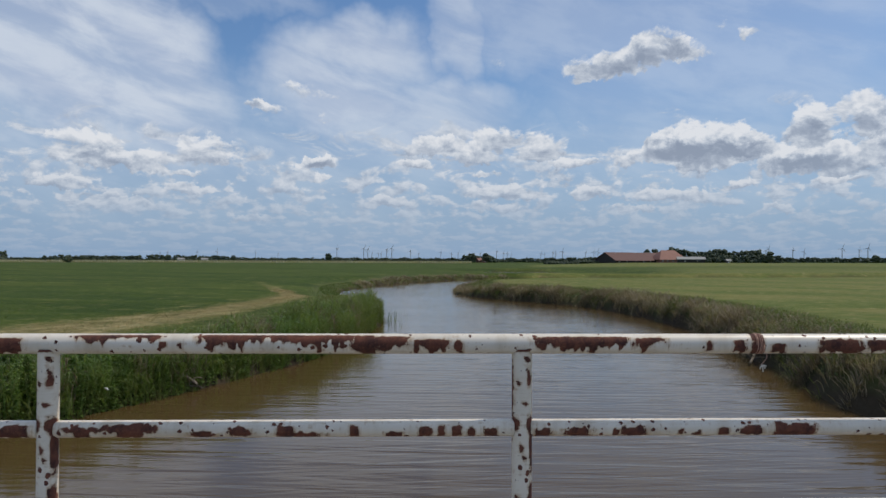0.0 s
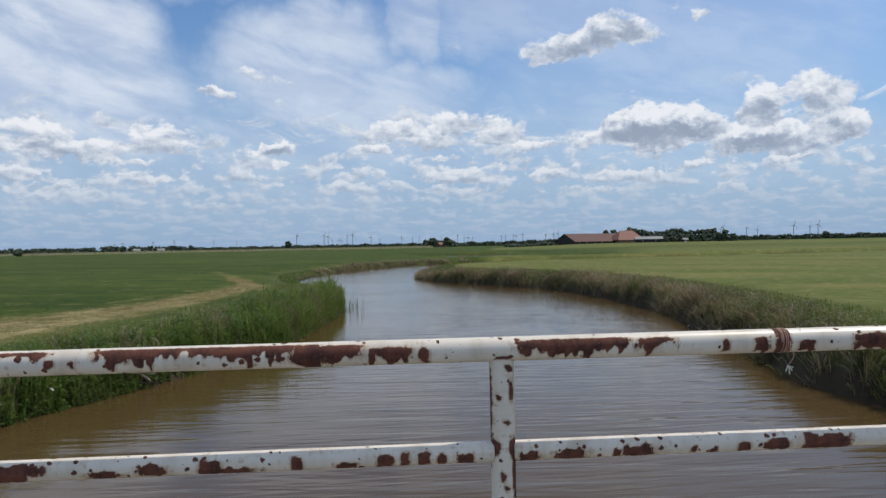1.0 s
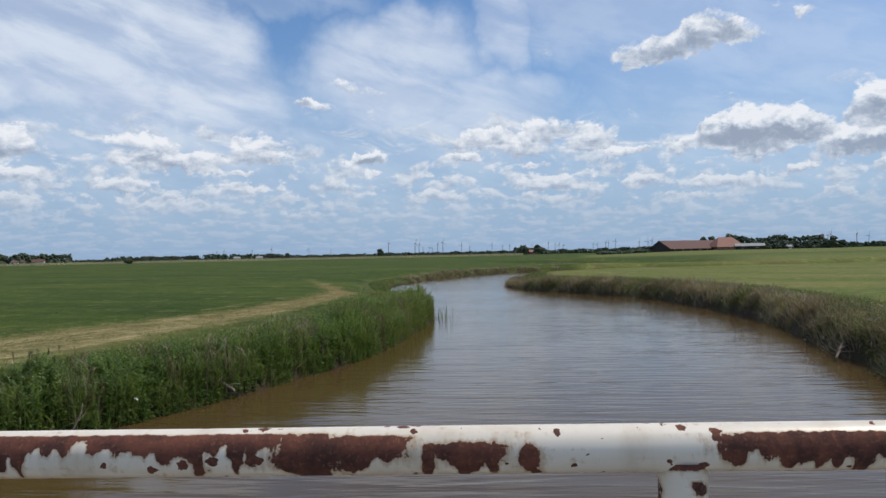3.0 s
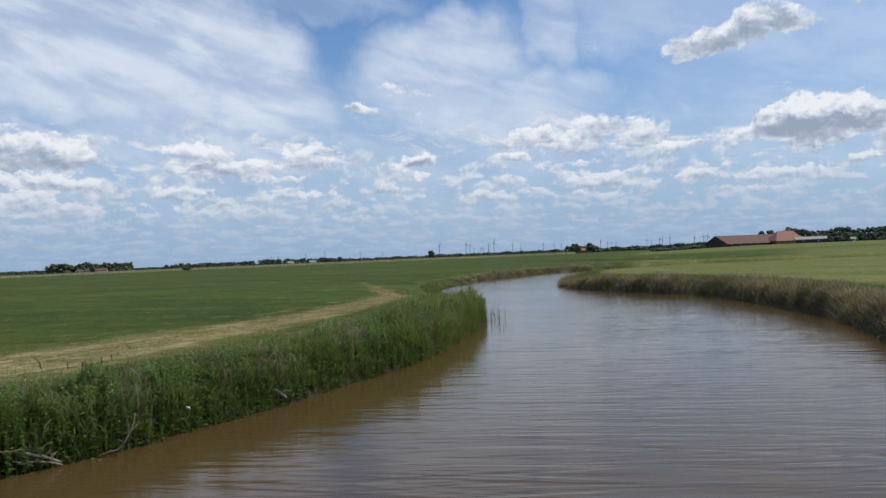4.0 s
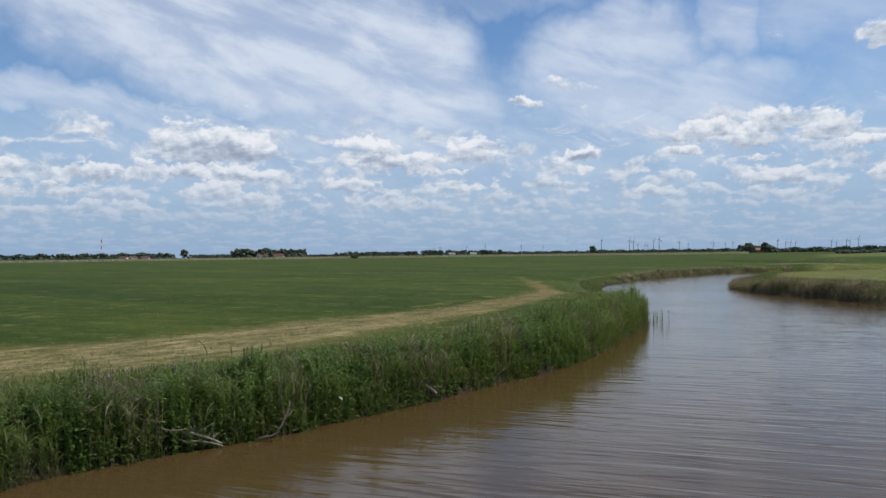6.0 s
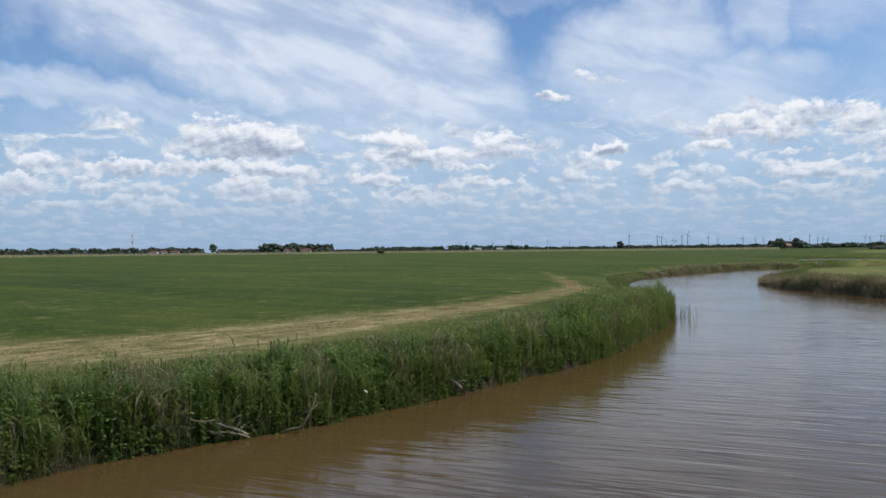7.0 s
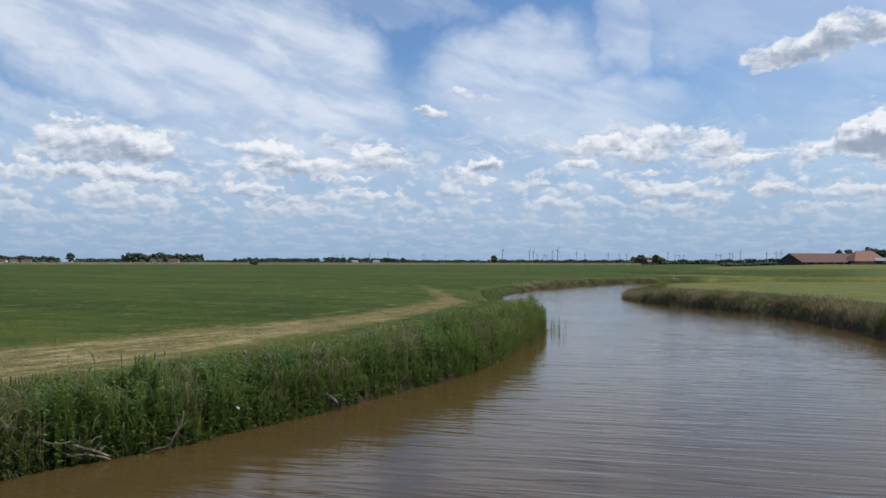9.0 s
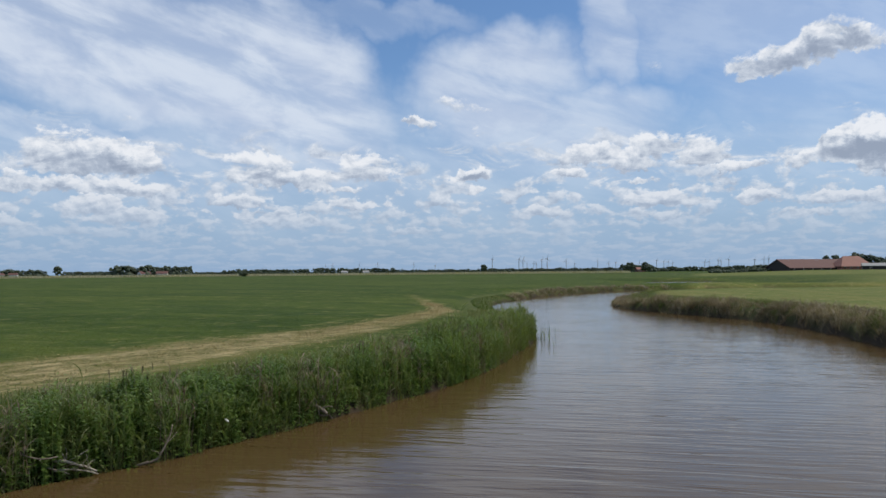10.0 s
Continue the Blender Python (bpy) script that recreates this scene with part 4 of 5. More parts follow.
def rust_field(patches, x0, seed, base=0.05, drip=1.0, bumps=0.0):
    """patches: (from x, to x, lower turn, upper turn); x is the place along the bridge. drip: how far rust runs down; bumps: how uneven its upper edge is."""
    def rust(s, turn):
        x = s + x0
        r = base + 0.30 * (value_noise(x, turn / 40.0, 0.07, seed) - 0.35)
        ragged = -(value_noise(x, turn * 0 + 3, 0.012, seed + 1) ** 2.2) * 62 + (value_noise(x, turn * 0 + 3, 0.05, seed + 2) - 0.6) * 30
        ragged = ragged * drip
        crest = bumps * ((value_noise(x, turn * 0 + 5, 0.018, seed + 3) - 0.6) * 34 + (value_noise(x, turn * 0 + 5, 0.06, seed + 4) - 0.5) * 26)
        for a, b, lo, hi in patches:
            cx, hx = (a + b) / 2, (b - a) / 2
            soft = min(0.05, hx * 1.1)
            inx = smooth_step(-np.abs(x - cx), -hx - soft, -hx + soft)
            iny = smooth_step(turn, lo + ragged - 26, lo + ragged + 18) * smooth_step(-turn, -hi - crest - 12, -hi - crest + 5)
            r = np.maximum(r, inx * iny * 0.95)
        return r
    return rust


# Rusted stretches: from x, to x, lowest and highest turn round the pipe
TOP_RUST = [(-1.72, -1.57, -30, 35), (-1.42, -1.14, 42, 60), (-1.145, -1.12, -8, 14), (-1.09, -1.075, -14, 8), (-1.03, -0.94, 18, 62), (-1.0, -0.975, -30, 40), (-0.98, -0.72, 41, 60), (-0.90, -0.885, 4, 40),
            (-0.78, -0.66, 32, 56), (-0.70, -0.52, 36, 58), (-0.656, -0.64, -22, 40), (-0.60, -0.585, -4, 40), (-0.55, -0.455, -22, 56), (-0.50, -0.47, -75, 50), (-0.48, -0.365, 8, 50), (-0.348, -0.33, -12, 24),
            (-0.34, -0.24, -2, 30), (-0.300, -0.285, -28, 20), (-0.219, -0.19, -18, 20), (0.04, 0.345, 16, 44), (0.10, 0.24, -10, 38)]
TOP_RUST_B = [(0.36, 0.46, 20, 40), (0.38, 0.40, -8, 30), (0.59, 0.61, -20, 20), (0.68, 0.72, -40, 25), (0.74, 0.78, -60, 95), (0.80, 0.85, -40, 5), (0.96, 1.10, -35, 30), (1.12, 1.2, -20, 25)]
MID_RUST = [(-1.8, -1.55, -50, 30), (-1.45, -1.15, 0, 35), (-1.41, -1.36, -60, 30), (-1.28, -1.2, -60, 10), (-1.05, -0.96, -60, -12), (-0.93, -0.86, -45, 20),
            (-0.78, -0.72, -60, 28), (-0.78, -0.64, -60, -15), (-0.55, -0.52, -60, 15), (-0.44, -0.38, -60, -8), (-0.33, -0.29, -60, 20), (-0.27, -0.245, -60, 28)]
MID_RUST_B = [(-0.225, -0.195, -60, 20), (-0.175, -0.15, -60, 12), (-0.125, -0.08, -55, 22), (0.04, 0.09, -60, 10), (0.13, 0.215, -60, 14), (0.29, 0.31, -50, 5),
              (0.32, 0.40, -60, 12), (0.50, 0.52, -45, 12), (0.55, 0.575, -55, -12), (0.63, 0.67, -55, 8), (0.70, 0.78, -40, 28), (0.81, 0.95, -60, 30)]
LOW_RUST = [(-1.3, -1.1, -60, 10), (-0.7, -0.62, -40, 30), (-0.2, -0.1, -60, 0), (0.55, 0.59, -40, 10), (0.68, 0.75, -40, 20), (0.86, 0.89, -60, 0), (0.93, 1.02, -40, 35)]
POST_RUST = [(-0.045, -0.028, -60, 60), (-0.074, -0.058, -36, -10), (-0.155, -0.10, -50, -20), (-0.152, -0.136, 14, 34), (-0.216, -0.20, -26, 0), (-0.26, -0.07, 72, 110), (-0.30, -0.245, -80, -18),
             (-0.29, -0.25, 26, 76), (-0.42, -0.28, -95, -42), (-0.36, -0.34, 0, 24), (-0.39, -0.37, -18, 6), (-0.60, -0.46, -80, -30), (-0.55, -0.50, 10, 50), (-0.85, -0.70, -75, -20), (-1.1, -0.95, -60, 40)]
TOP_Z, MID_Z, LOW_Z, FOOT_Z, DECK_Z = 2.735, 2.466, 2.204, 1.942, 1.62
BAY, R_TOP, R_MID, R_POST = 1.5, 0.032, 0.027, 0.0325


def build_bridge():
    bm = bmesh.new()
    box(bm, -17, 17, -4.4, 0.16, DECK_Z - 0.30, DECK_Z - 0.004)
    bmesh.ops.bevel(bm, geom=bm.edges[:], offset=0.02, segments=2, affect="EDGES")
    deck = part("bridge_deck", bm, M_CONCRETE)
    tagged(deck, "weathered concrete deck of a small field bridge", "bridge", kind="structure")
    for x0, x1 in ((-17, -12.4), (10.5, 17)):
        bm = bmesh.new()
        box(bm, x0, x1, -4.2, 0.0, -1.0, DECK_Z - 0.302)
        part("abutment", bm, M_CONCRETE, deck)
    rail = new("railing")
    rail.location = (0, 0, DECK_Z)
    tagged(rail, "white-painted pipe railing flaking to brown rust on the bridge edge", "railing")

    def laid(name, me, x, z, upright=False):
        ob = new(name, me)
        ob.parent = rail
        ob.location = (x, 0, z - DECK_Z)
        if upright:
            ob.rotation_euler = (0, radians(-90), 0)
        return ob

    x0, x1 = -7.5, 7.5
    laid("top_rail", tube(x1 - x0, R_TOP, 2200, 32, rust_field(TOP_RUST + TOP_RUST_B, x0, 61), 1), x0, TOP_Z)
    n = int((x1 - x0) / BAY)
    for i in range(n):
        a = x0 + i * BAY
        for name, z, patches, seed in (("middle_rail", MID_Z, MID_RUST + MID_RUST_B, 71), ("lower_rail", LOW_Z, LOW_RUST, 81), ("bottom_rail", FOOT_Z, [], 91)):
            start = a + R_POST - 0.006
            laid(name, tube(BAY - 2 * R_POST + 0.012, R_MID, 300, 24, rust_field(patches, start, seed + i, 0.10, 0.35, 1.0), seed), start, z)
    for i in range(n + 1):
        a = x0 + i * BAY

        def post_rust(s, turn, i=i):
            # along the post s runs up from the deck; the patches count down from the top rail
            return rust_field(POST_RUST, -(TOP_Z - DECK_Z) - 0.02, 100 + i, 0.08, 0.15, 0.3)(s, turn)
        me = tube(TOP_Z - DECK_Z - 0.016, R_POST, 180, 24, post_rust, 7)
        laid("post", me, a, DECK_Z, True)
        bm = bmesh.new()
        box(bm, a - 0.065, a + 0.065, -0.065, 0.065, 0.0, 0.012)
        bmesh.ops.bevel(bm, geom=bm.edges[:], offset=0.004, segments=1, affect="EDGES")
        part("base_plate", bm, M_CONCRETE, rail)
    # string tied round the top rail
    x = 0.765
    pts = []
    for j in range(120):
        t = j / 119
        an = t * 2 * math.pi * 6
        pts.append((x - 0.011 + 0.022 * t + 0.002 * math.sin(an * 0.4), -math.cos(an) * (R_TOP + 0.0004), TOP_Z + math.sin(an) * (R_TOP + 0.0004)))
    for j in range(8):
        t = j / 7
        pts.append((x + 0.01 + 0.010 * math.sin(4 * t), -R_TOP - 0.004 + 0.004 * t, TOP_Z - 0.02 - 0.045 * t))
    tie = new("tied_string")
    tie.location = (x, 0, TOP_Z)
    tagged(tie, "frayed string knotted round the rusty top rail", "string")

    def cord(name, points, r, mat, label=""):
        cu = bpy.data.curves.new(name, "CURVE")
        cu.dimensions, cu.bevel_depth, cu.bevel_resolution = "3D", r, 2
        sp = cu.splines.new("POLY")
        sp.points.add(len(points) - 1)
        for q, w in zip(sp.points, points):
            q.co = (w[0] - x, w[1], w[2] - TOP_Z, 1)
        cu.materials.append(mat)
        ob = new(name, cu)
        ob.parent = tie
        tagged(ob, label)

    cord("winding", pts, 0.0013, M_STRING_RUST, "rust-stained string winding")
    k = (pts[-1][0], pts[-1][1], pts[-1][2])
    for dx, dz in ((0.016, -0.004), (0.013, -0.012), (0.006, -0.022), (-0.005, -0.014)):
        cord("loose_end", [k, (k[0] + dx * 0.5, k[1] - 0.004, k[2] + dz * 0.3), (k[0] + dx, k[1], k[2] + dz)], 0.0018, M_STRING)


M_STRING_RUST = plain("rusty_string", (0.52, 0.31, 0.23), 0.9, 0, 0.25, 60, 0.5)
build_bridge()


# ---- driftwood and litter on the bank ----
M_PALEWOOD = plain("grey_driftwood", (0.30, 0.27, 0.21), 0.9, 0, 0.45, 22, 0.8)


def branch(name, points, r0, r1, mat, label, category, twigs=0, seed=1):
    """A crooked tapering limb through the points, with side twigs as parts."""
    line = curve_through(points, 0.08)
    rng = np.random.default_rng(seed)

    def limb(pts, a, b):
        bm = bmesh.new()
        rings = []
        for i, q in enumerate(pts):
            run = pts[min(i + 1, len(pts) - 1)] - pts[max(i - 1, 0)]
            run = Vector(run).normalized()
            u = run.orthogonal().normalized()
            w = run.cross(u)
            r = a + (b - a) * i / (len(pts) - 1)
            rings.append([bm.verts.new(Vector(q) + (u * math.cos(t) + w * math.sin(t)) * r * rng.uniform(0.7, 1.25)) for t in np.linspace(0, 2 * math.pi, 8, endpoint=False)])
        for p, q in zip(rings, rings[1:]):
            for j in range(8):
                bm.faces.new((p[j], p[(j + 1) % 8], q[(j + 1) % 8], q[j]))
        bm.faces.new(rings[0][::-1])
        bm.faces.new(rings[-1])
        return bm

    root = part(name, limb(line, r0, r1), mat, None, "", True)
    tagged(root, label, category)
    for _ in range(twigs):
        i = int(rng.uniform(0.25, 0.85) * len(line))
        way = Vector((rng.normal(), rng.normal(), rng.uniform(0.1, 1.0))).normalized()
        n = rng.uniform(0.15, 0.4)
        pts = np.array([line[i], line[i] + np.array(way) * n * 0.5 + rng.normal(0, 0.02, 3), line[i] + np.array(way) * n])
        part("twig", limb(pts, r0 * 0.3, r1 * 0.3), mat, root, "", True)
    return root


branch("stranded_log", [(-5.75, 15.0, 0.42), (-5.5, 15.05, 0.28), (-5.27, 15.15, 0.06)], 0.05, 0.03, M_DRIFT, "short bleached log stranded at the foot of the reeds", "log", 4, 3)
branch("bent_branch", [(-7.25, 11.12, 0.02), (-7.05, 11.13, 0.08), (-6.89, 11.16, 0.14), (-6.76, 11.3, 0.45), (-6.74, 11.36, 0.66)], 0.020, 0.008, M_DRIFT, "crooked bare branch leaning out of the reeds", "branch", 3, 4)
branch("driftwood", [(-8.05, 10.20, 0.30), (-7.88, 10.30, 0.27), (-7.72, 10.42, 0.19), (-7.56, 10.58, 0.07)], 0.026, 0.014, M_PALEWOOD, "pale weathered driftwood lying along the muddy bank", "driftwood", 7, 5)
branch("driftwood", [(-7.98, 10.16, 0.16), (-7.80, 10.32, 0.15), (-7.66, 10.46, 0.10), (-7.52, 10.56, 0.03)], 0.018, 0.010, M_PALEWOOD, "split pale driftwood stick beside the muddy waterline", "driftwood", 6, 15)
branch("driftwood", [(-8.25, 10.02, 0.26), (-8.02, 10.14, 0.20), (-7.80, 10.26, 0.10)], 0.015, 0.008, M_DRIFT, "thin grey driftwood stick on the muddy bank", "driftwood", 4, 16)
branch("dead_branch", [(-8.6, 9.95, 0.62), (-8.3, 9.86, 0.48), (-8.0, 9.9, 0.40), (-7.8, 10.0, 0.42)], 0.016, 0.009, M_DRIFT, "thin dead branch tangled in the nettles", "branch", 5, 6)
branch("snag", [(10.0, 20.3, 0.35), (9.6, 19.7, 0.28), (9.2, 19.1, 0.10)], 0.05, 0.03, M_DRIFT, "grey snag sticking out of the steep bank", "branch", 4, 8)


def litter(name, place, size, label, seed):
    rng = np.random.default_rng(seed)
    bm = bmesh.new()
    bmesh.ops.create_icosphere(bm, subdivisions=2, radius=1)
    for v in bm.verts:
        v.co = Vector((v.co.x * size, v.co.y * size * 0.5, v.co.z * size * 0.35)) * rng.uniform(0.75, 1.2)
    ob = part(name, bm, M_LITTER)
    ob.matrix_world = pose(*place, rng.uniform(-30, 30), rng.uniform(-40, 40), rng.uniform(0, 180))
    tagged(ob, label, "litter")


litter("plastic_scrap", (-6.40, 12.62, 0.48), 0.05, "crumpled white plastic scrap caught in the reeds", 1)
litter("plastic_bottle", (-2.35, 32.5, 0.3), 0.09, "white plastic bottle washed against the reeds", 2)
litter("foam_piece", (10.35, 23.6, 0.05), 0.07, "small white foam piece at the waterline", 3)


# ---- far things ----
def polar(az, dist):
    return math.sin(radians(az)) * dist, math.cos(radians(az)) * dist


def land(x, y):
    z, _ = terrain(np.array([x]), np.array([y]), np.array([50.0]))
    return float(z[0])


def clumps(centres, radii, squash=0.8, fine=2):
    """Uneven leafy lumps: points and triangles."""
    bm = bmesh.new()
    bmesh.ops.create_icosphere(bm, subdivisions=fine, radius=1)
    bm.verts.index_update()
    bv = np.array([v.co[:] for v in bm.verts])
    bf = np.array([[v.index for v in f.verts] for f in bm.faces])
    bm.free()
    n = len(centres)
    v = bv[None] * (1 + RNG.uniform(-0.28, 0.28, (n, len(bv), 1))) * radii[:, None, None]
    v[:, :, 2] *= squash
    v = v + centres[:, None]
    f = (np.arange(n)[:, None, None] * len(bv) + bf[None]).reshape(-1, 3)
    return v.reshape(-1, 3), f


def crown_sets(x, y, z, height, spread, count, fine=2):
    """The crown of one tree from many small lumps and loose leaf sprays."""
    r = spread * np.sqrt(RNG.uniform(0, 1, count))
    a = RNG.uniform(0, 2 * np.pi, count)
    t = RNG.uniform(0.10, 1, count)
    fall = np.interp(t, [0.18, 0.5, 1.0], [0.75, 1.0, 0.35])
    c = np.column_stack([x + r * fall * np.cos(a), y + r * fall * np.sin(a), z + height * (0.12 + 0.82 * t)])
    rad = RNG.uniform(0.18, 0.34, count) * spread
    m = count * (9 if fine > 1 else 4)
    i = RNG.integers(0, count, m)
    w = RNG.normal(0, 1, (m, 3))
    w /= np.linalg.norm(w, axis=1)[:, None]
    spots = c[i] + w * (rad[i] * 0.95)[:, None]
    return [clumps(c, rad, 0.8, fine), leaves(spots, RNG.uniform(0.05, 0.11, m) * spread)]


def tree_row(az0, az1, dist, h0, h1, spacing, label, seed, name="tree_row"):
    """A far belt of trees seen as one dark line."""
    rng = np.random.default_rng(seed)
    sets = []
    n = max(2, int(radians(az1 - az0) * dist / (spacing * 0.75)))
    for i in range(n):
        az = az0 + (az1 - az0) * (i + rng.uniform(0.1, 0.9)) / n
        dd = dist * rng.uniform(0.985, 1.015)
        x, y = polar(az, dd)
        h = h0 + (h1 - h0) * (0.25 + 0.5 * math.sin(i * 0.37 + seed) ** 2 + rng.uniform(0, 0.35))
        sets += crown_sets(x, y, land(x, y) - h * 0.3, h * 1.35, max(spacing * 1.1, h * 0.55), 30, 1)
        sets.append(clumps(np.column_stack([x + rng.normal(0, spacing * 0.5, 4), y + rng.normal(0, spacing * 0.5, 4), np.full(4, land(x, y) + h * 0.15)]), np.full(4, h * 0.34), 0.9, 1))
    stuff(name, sets, M_TREE_HAZED, label, "trees", True)


def lone_tree(az, dist, height, spread, label):
    x, y = polar(az, dist)
    z = land(x, y)
    tree = new("tree")
    tree.location = (x, y, z)
    tagged(tree, label, "tree")
    bm = bmesh.new()
    bmesh.ops.create_cone(bm, cap_ends=True, segments=10, radius1=height * 0.045, radius2=height * 0.018, depth=height * 0.6,
                          matrix=Matrix.Translation((0, 0, height * 0.28)))
    for i in range(5):
        an = i * 2.4
        m = pose(0, 0, height * (0.3 + 0.05 * i), 0, 42, math.degrees(an)) @ Matrix.Translation((0, 0, height * 0.14))
        bmesh.ops.create_cone(bm, cap_ends=True, segments=6, radius1=height * 0.016, radius2=height * 0.006, depth=height * 0.3, matrix=m)
    part("trunk", bm, M_BARK, tree)
    v, f = gathered(*crown_sets(0, 0, 0, height, spread, 40))
    ob = new("crown", mesh_from("crown", v, f.tolist(), M_TREE_HAZED))
    ob.parent = tree
    return tree


def gable_house(name, x, y, turn, length, width, eaves, ridge, wall_mat, roof_mat, label, category, windows=3, hip=0.0):
    """A house or barn, long side along its own x, with roof, door and windows as parts."""
    root = new(name)
    root.matrix_world = pose(x, y, land(x, y), 0, 0, turn)
    tagged(root, label, category)
    l, w = length / 2, width / 2
    bm = bmesh.new()
    lo = [bm.verts.new(p) for p in ((-l, -w, -0.3), (l, -w, -0.3), (l, w, -0.3), (-l, w, -0.3))]
    hi = [bm.verts.new(p) for p in ((-l, -w, eaves), (l, -w, eaves), (l, w, eaves), (-l, w, eaves))]
    g = [bm.verts.new((-l + hip, 0, ridge)), bm.verts.new((l - hip, 0, ridge))]
    bm.faces.new((lo[0], lo[1], hi[1], hi[0]))
    bm.faces.new((lo[2], lo[3], hi[3], hi[2]))
    bm.faces.new((lo[1], lo[2], hi[2], g[1], hi[1]))
    bm.faces.new((lo[3], lo[0], hi[0], g[0], hi[3]))
    bm.faces.new((hi[0], hi[1], g[1], g[0]))
    bm.faces.new((hi[2], hi[3], g[0], g[1]))
    bm.faces.new(lo[::-1])
    part("wall", bm, wall_mat, root)
    bm = bmesh.new()
    o, th = 0.5, 0.25
    for s in (-1, 1):
        drop = (ridge - eaves) / w * o
        q = [(-l - o, s * (w + o), eaves - drop + 0.05), (l + o, s * (w + o), eaves - drop + 0.05), (l + o - hip, 0, ridge + 0.05), (-l - o + hip, 0, ridge + 0.05)]
        a = [bm.verts.new(p) for p in q]
        b = [bm.verts.new((p[0], p[1], p[2] + th)) for p in q]
        bm.faces.new(a)
        bm.faces.new(b)
        for i in range(4):
            bm.faces.new((a[i], a[(i + 1) % 4], b[(i + 1) % 4], b[i]))
        if hip:
            e = s * (l + o)
            q = [(e, -(w + o), eaves - drop + 0.05), (e, (w + o), eaves - drop + 0.05), (s * (l + o - hip), 0, ridge + 0.05)]
            bm.faces.new([bm.verts.new((p[0], p[1], p[2] + th)) for p in q])
    bmesh.ops.recalc_face_normals(bm, faces=bm.faces[:])
    part("roof", bm, roof_mat, root)
    for i in range(windows):
        cx = -l + length * (i + 0.5) / windows
        bm = bmesh.new()
        box(bm, cx - 0.55, cx + 0.55, -w - 0.06, -w + 0.02, eaves * 0.35, eaves * 0.8)
        fr = part("window", bm, M_WHITE, root)
        bm = bmesh.new()
        box(bm, cx - 0.45, cx + 0.45, -w - 0.08, -w - 0.05, eaves * 0.4, eaves * 0.75)
        part("pane", bm, M_GLASS, fr)
    bm = bmesh.new()
    box(bm, -l - 0.06, -l + 0.02, -1.6, 1.6, -0.1, min(eaves, 3.2))
    part("door", bm, M_DARKWALL, root)
    return root


def build_farm():
    x, y = polar(15.9, 480)
    gable_house("barn", x, y, 30, 46, 18, 1.2, 5.9, M_DARKWALL, M_ROOF_OLD, "long low dark timber barn under a worn brown tile roof", "barn", 7)
    x, y = polar(18.4, 486)
    gable_house("farmhouse", x, y, 12, 18, 13, 1.9, 7.3, M_BRICK, M_ROOF_RED, "brick farmhouse with an orange-red hipped tile roof", "house", 5, 5.0)
    x, y = polar(20.0, 462)
    gable_house("machine_shed", x, y, -16, 15, 7, 1.9, 3.2, M_DARKWALL, M_ROOF_PALE, "low dark shed with a pale fibre cement roof", "shed", 2)
    for az, dist, h, s in ((17.0, 540, 8.6, 4.5), (17.5, 545, 9, 5), (18.7, 530, 10, 4.5), (19.0, 540, 9.5, 4.5), (25.2, 470, 6.5, 3.2), (14.9, 560, 7, 3)):
        lone_tree(az, dist, h, s, "broad dark green tree beside the farm")
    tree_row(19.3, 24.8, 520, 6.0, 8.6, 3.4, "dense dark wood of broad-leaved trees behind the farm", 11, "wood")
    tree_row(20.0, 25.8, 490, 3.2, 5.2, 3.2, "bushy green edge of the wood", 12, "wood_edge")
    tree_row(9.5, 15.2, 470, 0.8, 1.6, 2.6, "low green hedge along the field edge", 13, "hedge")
    x, y = polar(22.5, 450)
    gable_house("garden_hut", x, y, 10, 2.2, 1.8, 1.3, 1.9, M_WHITE, M_ROOF_PALE, "small white hut at the edge of the wood", "hut", 1)


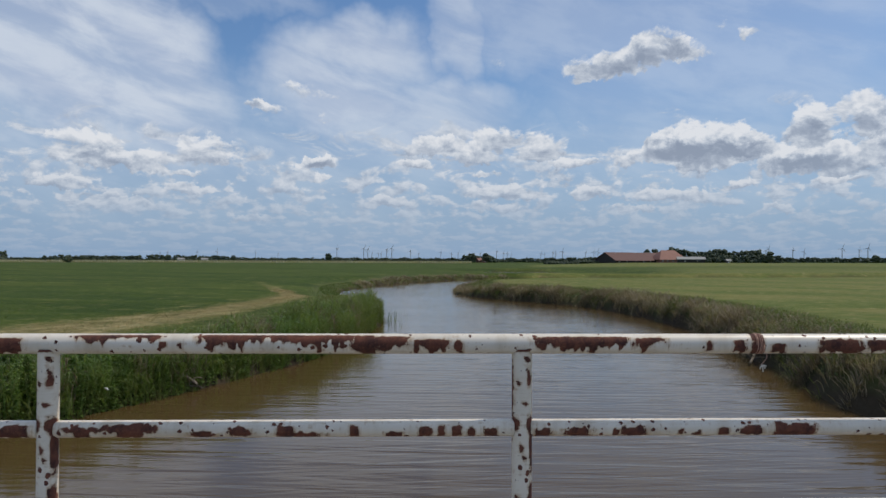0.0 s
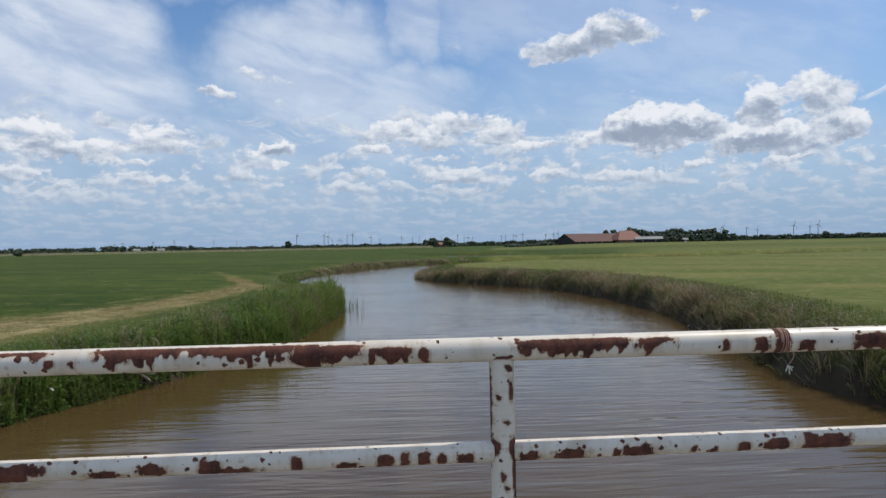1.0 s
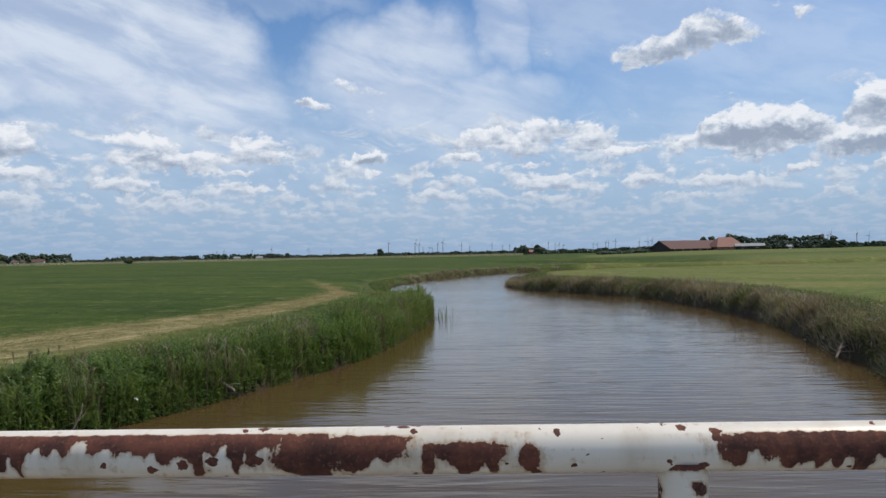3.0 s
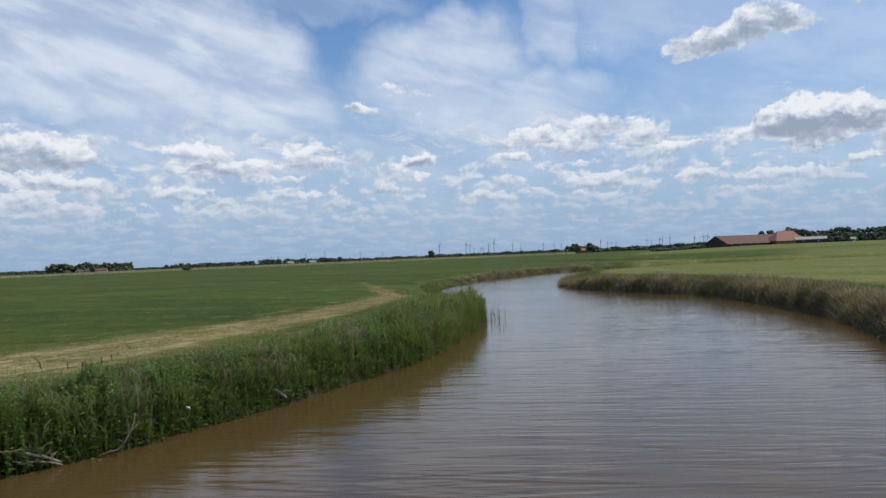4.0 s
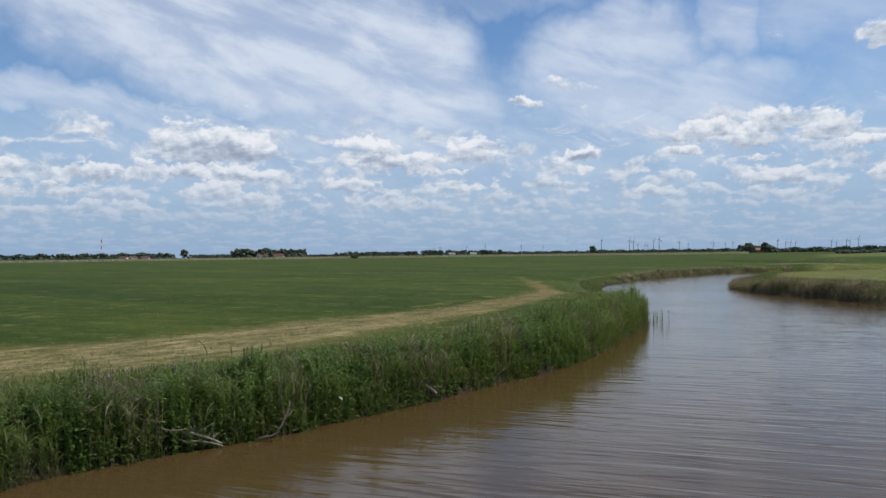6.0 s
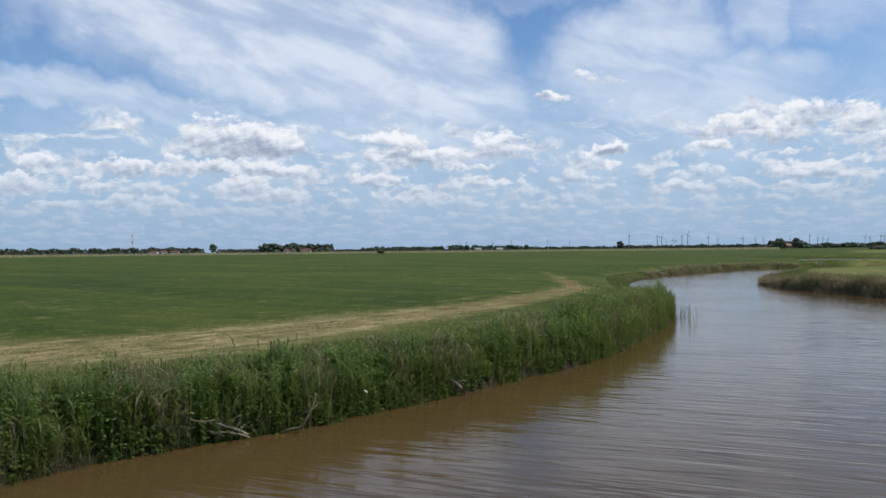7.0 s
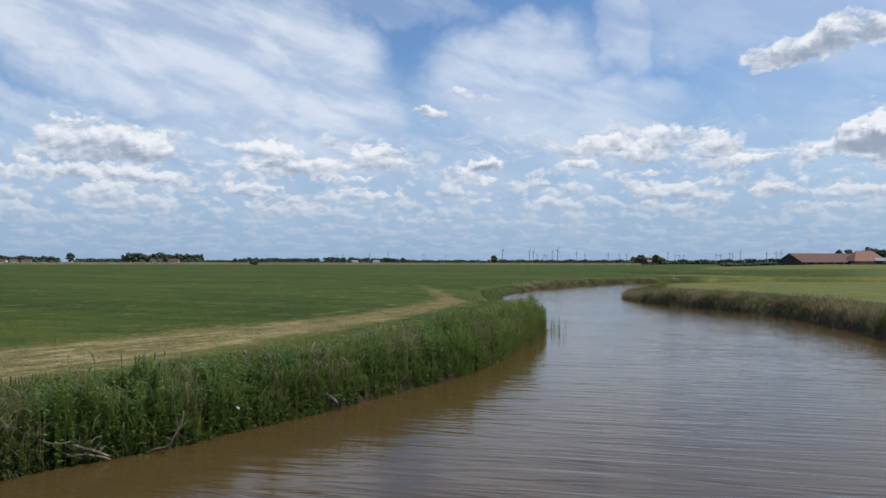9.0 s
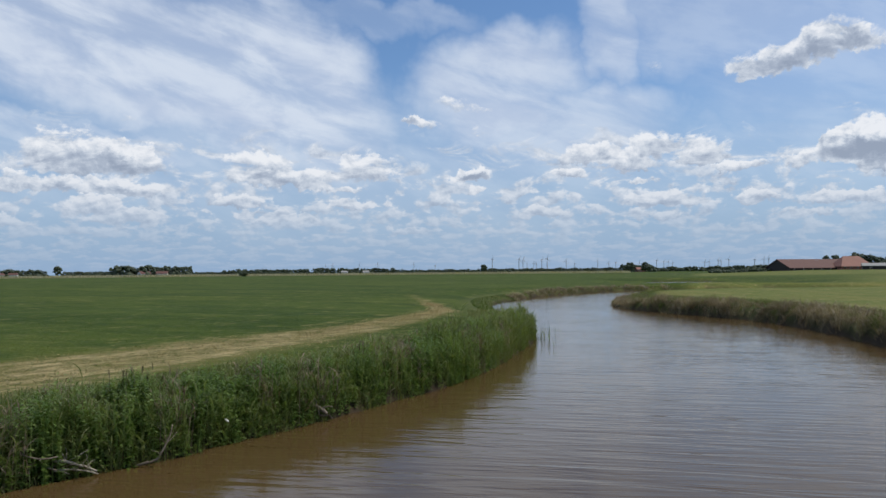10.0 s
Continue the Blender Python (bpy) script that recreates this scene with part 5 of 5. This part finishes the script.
def build_horizon():
    rows = [(-56, -37.4, 1150, 6, 10, 4), (-36.4, -33.4, 1200, 5, 7, 4), (-33.4, -28.2, 815, 7, 11, 3.6), (-28.2, -25.9, 1500, 3, 6, 4.5), (-25.9, -19.9, 1250, 6, 8.5, 5),
            (-19.5, -17.9, 1250, 8.5, 10, 4), (-17.6, -14.0, 1300, 7, 9.5, 4.5), (-14.0, -6.9, 1500, 4, 7, 5), (-6.6, 3.2, 1500, 4.5, 8, 5), (3.4, 5.6, 900, 6, 9.5, 5),
            (5.6, 13.5, 1100, 3.5, 6.5, 4.5), (25.4, 38, 1100, 4, 6.5, 4.5)]
    for i, (a0, a1, dist, h0, h1, sp) in enumerate(rows):
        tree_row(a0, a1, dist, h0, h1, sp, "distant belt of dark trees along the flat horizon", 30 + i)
    for az, dist, h, s in ((-36.7, 900, 11.5, 5), (-6.75, 1100, 12, 6), (4.0, 860, 10.5, 5), (5.1, 860, 10.5, 5.5), (-13.6, 1200, 9, 4.5), (31.6, 900, 8, 5)):
        lone_tree(az, dist, h, s, "lone round tree on the flat horizon")
    for az, dist in ((-24.6, 500), (-52, 600), (-50.5, 620)):
        lone_tree(az, dist, 3.6, 2.6, "low dark bush standing out in the meadow")
    for az, dist, turn, wall, roof in ((-31.3, 800, 60, M_WHITE, M_ROOF_OLD), (-30.1, 800, 20, M_WHITE, M_ROOF_OLD), (-40.7, 1120, 15, M_WHITE, M_ROOF_OLD), (-40.1, 1125, 80, M_WHITE, M_ROOF_OLD),
                                       (-39.3, 1110, 30, M_WHITE, M_ROOF_OLD), (-15.6, 1270, 10, M_WHITE, M_ROOF_PALE), (4.75, 880, 15, M_BRICK, M_ROOF_RED), (-17.2, 1270, 12, M_WHITE, M_ROOF_PALE)):
        x, y = polar(az, dist)
        gable_house("house", x, y, turn, 10, 7.5, 2.8, 5.0, wall, roof, "small far-off house among the trees", "house", 3)
    # strip of pale reeds in front of the trees
    n = 26000
    az = RNG.uniform(-58, 4, n)
    dist = RNG.uniform(600, 640, n)
    x, y = np.sin(np.radians(az)) * dist, np.cos(np.radians(az)) * dist
    p = np.column_stack([x, y, np.full(n, FIELD)])
    stuff("reed_strip", [blades(p, RNG.uniform(1.2, 2.0, n), RNG.uniform(0.1, 0.5, n), np.full(n, 0.35))], M_PALEREED, "pale strip of dry reeds along a far ditch", "dead reeds")


def wind_turbine(hub, blade):
    """A turbine as a thing with its parts, at the origin; facing -y."""
    root = new("wind_turbine")
    tagged(root, "slender grey wind turbine on the far horizon", "wind turbine", "turbines on the horizon")
    bm = bmesh.new()
    bmesh.ops.create_cone(bm, cap_ends=True, segments=12, radius1=hub * 0.036, radius2=hub * 0.022, depth=hub, matrix=Matrix.Translation((0, 0, hub / 2)))
    part("tower", bm, M_TURBINE, root)
    bm = bmesh.new()
    box(bm, -hub * 0.025, hub * 0.025, -hub * 0.06, hub * 0.08, hub * 0.985, hub * 1.04)
    bmesh.ops.bevel(bm, geom=bm.edges[:], offset=hub * 0.012, segments=2, affect="EDGES")
    part("nacelle", bm, M_TURBINE, root)
    bm = bmesh.new()
    bmesh.ops.create_uvsphere(bm, u_segments=10, v_segments=8, radius=hub * 0.026, matrix=Matrix.Translation((0, -hub * 0.075, hub * 1.01)))
    rotor = part("rotor_hub", bm, M_TURBINE, root)
    for i in range(3):
        bm = bmesh.new()
        w = hub * 0.022
        q = [(-w * 0.5, 0, 0), (w * 0.5, 0, 0), (w, 0, blade * 0.2), (w * 0.3, 0, blade), (-w * 0.1, 0, blade), (-w * 0.6, 0, blade * 0.2)]
        a = [bm.verts.new((p[0], -w * 0.22, p[2])) for p in q]
        b = [bm.verts.new((p[0], w * 0.22, p[2])) for p in q]
        bm.faces.new(a)
        bm.faces.new(b[::-1])
        for j in range(6):
            bm.faces.new((a[j], a[(j + 1) % 6], b[(j + 1) % 6], b[j]))
        bmesh.ops.transform(bm, matrix=pose(0, -hub * 0.085, hub * 1.01, 0, 120 * i + 17, 0), verts=bm.verts[:])
        part("blade", bm, M_TURBINE, rotor)
    return root


def build_turbines():
    first = wind_turbine(60.0, 22.0)
    spots = [(-6.1, 1.0), (-4.1, .98), (-3.8, .92), (-3.5, .62), (-3.0, .62), (-2.8, .58), (-2.4, .92), (-2.0, 1.02), (-0.6, .78), (0.0, .6), (1.7, .72), (2.5, .6), (3.0, .66), (3.8, .55),
             (4.7, .6), (5.9, .78), (6.4, .66), (6.7, .64), (7.0, .58), (9.2, .66), (9.5, .6), (10.1, .74), (10.3, .7), (10.8, .8), (12.5, .74), (13.1, .76), (13.4, .8)]
    more = [(-16.1, .66), (-14.7, .7), (-12.0, .62), (-18.6, .55), (-18.1, .62), (-23.1, .4), (-10.4, .55), (24.9, .85), (25.05, .95), (26.6, .9), (27.3, .78), (29.6, 1.0), (30.6, .9), (31.1, 1.02)]
    rng = random.Random(5)
    for i, (az, el) in enumerate(spots + more):
        dist = rng.uniform(3000, 3900)
        x, y = polar(az, dist)
        s = (math.tan(radians(el)) * dist + 1.5) / 66.0
        m = pose(x, y, FIELD, 0, 0, -az + rng.uniform(-35, 35) + (90 if i % 3 == 0 else 0))
        if i == 0:
            ob = first
            ob.matrix_world = m
        else:
            ob = copy_thing(first, m)
        ob.scale = (s, s, s)


def build_mast():
    x, y = polar(-42.1, 2400)
    h = 58.0
    mast = new("radio_mast")
    mast.location = (x, y, FIELD)
    tagged(mast, "tall red and white lattice radio mast", "mast")
    for i in range(6):
        bm = bmesh.new()
        z0, z1 = h * i / 6, h * (i + 1) / 6
        for cx, cy in ((-1, -1), (1, -1), (1, 1), (-1, 1)):
            box(bm, cx - 0.22, cx + 0.22, cy - 0.22, cy + 0.22, z0, z1)
        for j in range(4):
            z = z0 + (z1 - z0) * j / 4
            box(bm, -1.2, 1.2, -1.2, -0.9, z, z + 0.35)
            box(bm, -1.2, 1.2, 0.9, 1.2, z, z + 0.35)
            box(bm, -1.2, -0.9, -0.9, 0.9, z, z + 0.35)
            box(bm, 0.9, 1.2, -0.9, 0.9, z, z + 0.35)
        part("mast_section", bm, M_MASTRED if i % 2 else M_WHITE, mast)


build_farm()
build_horizon()
build_turbines()
build_mast()
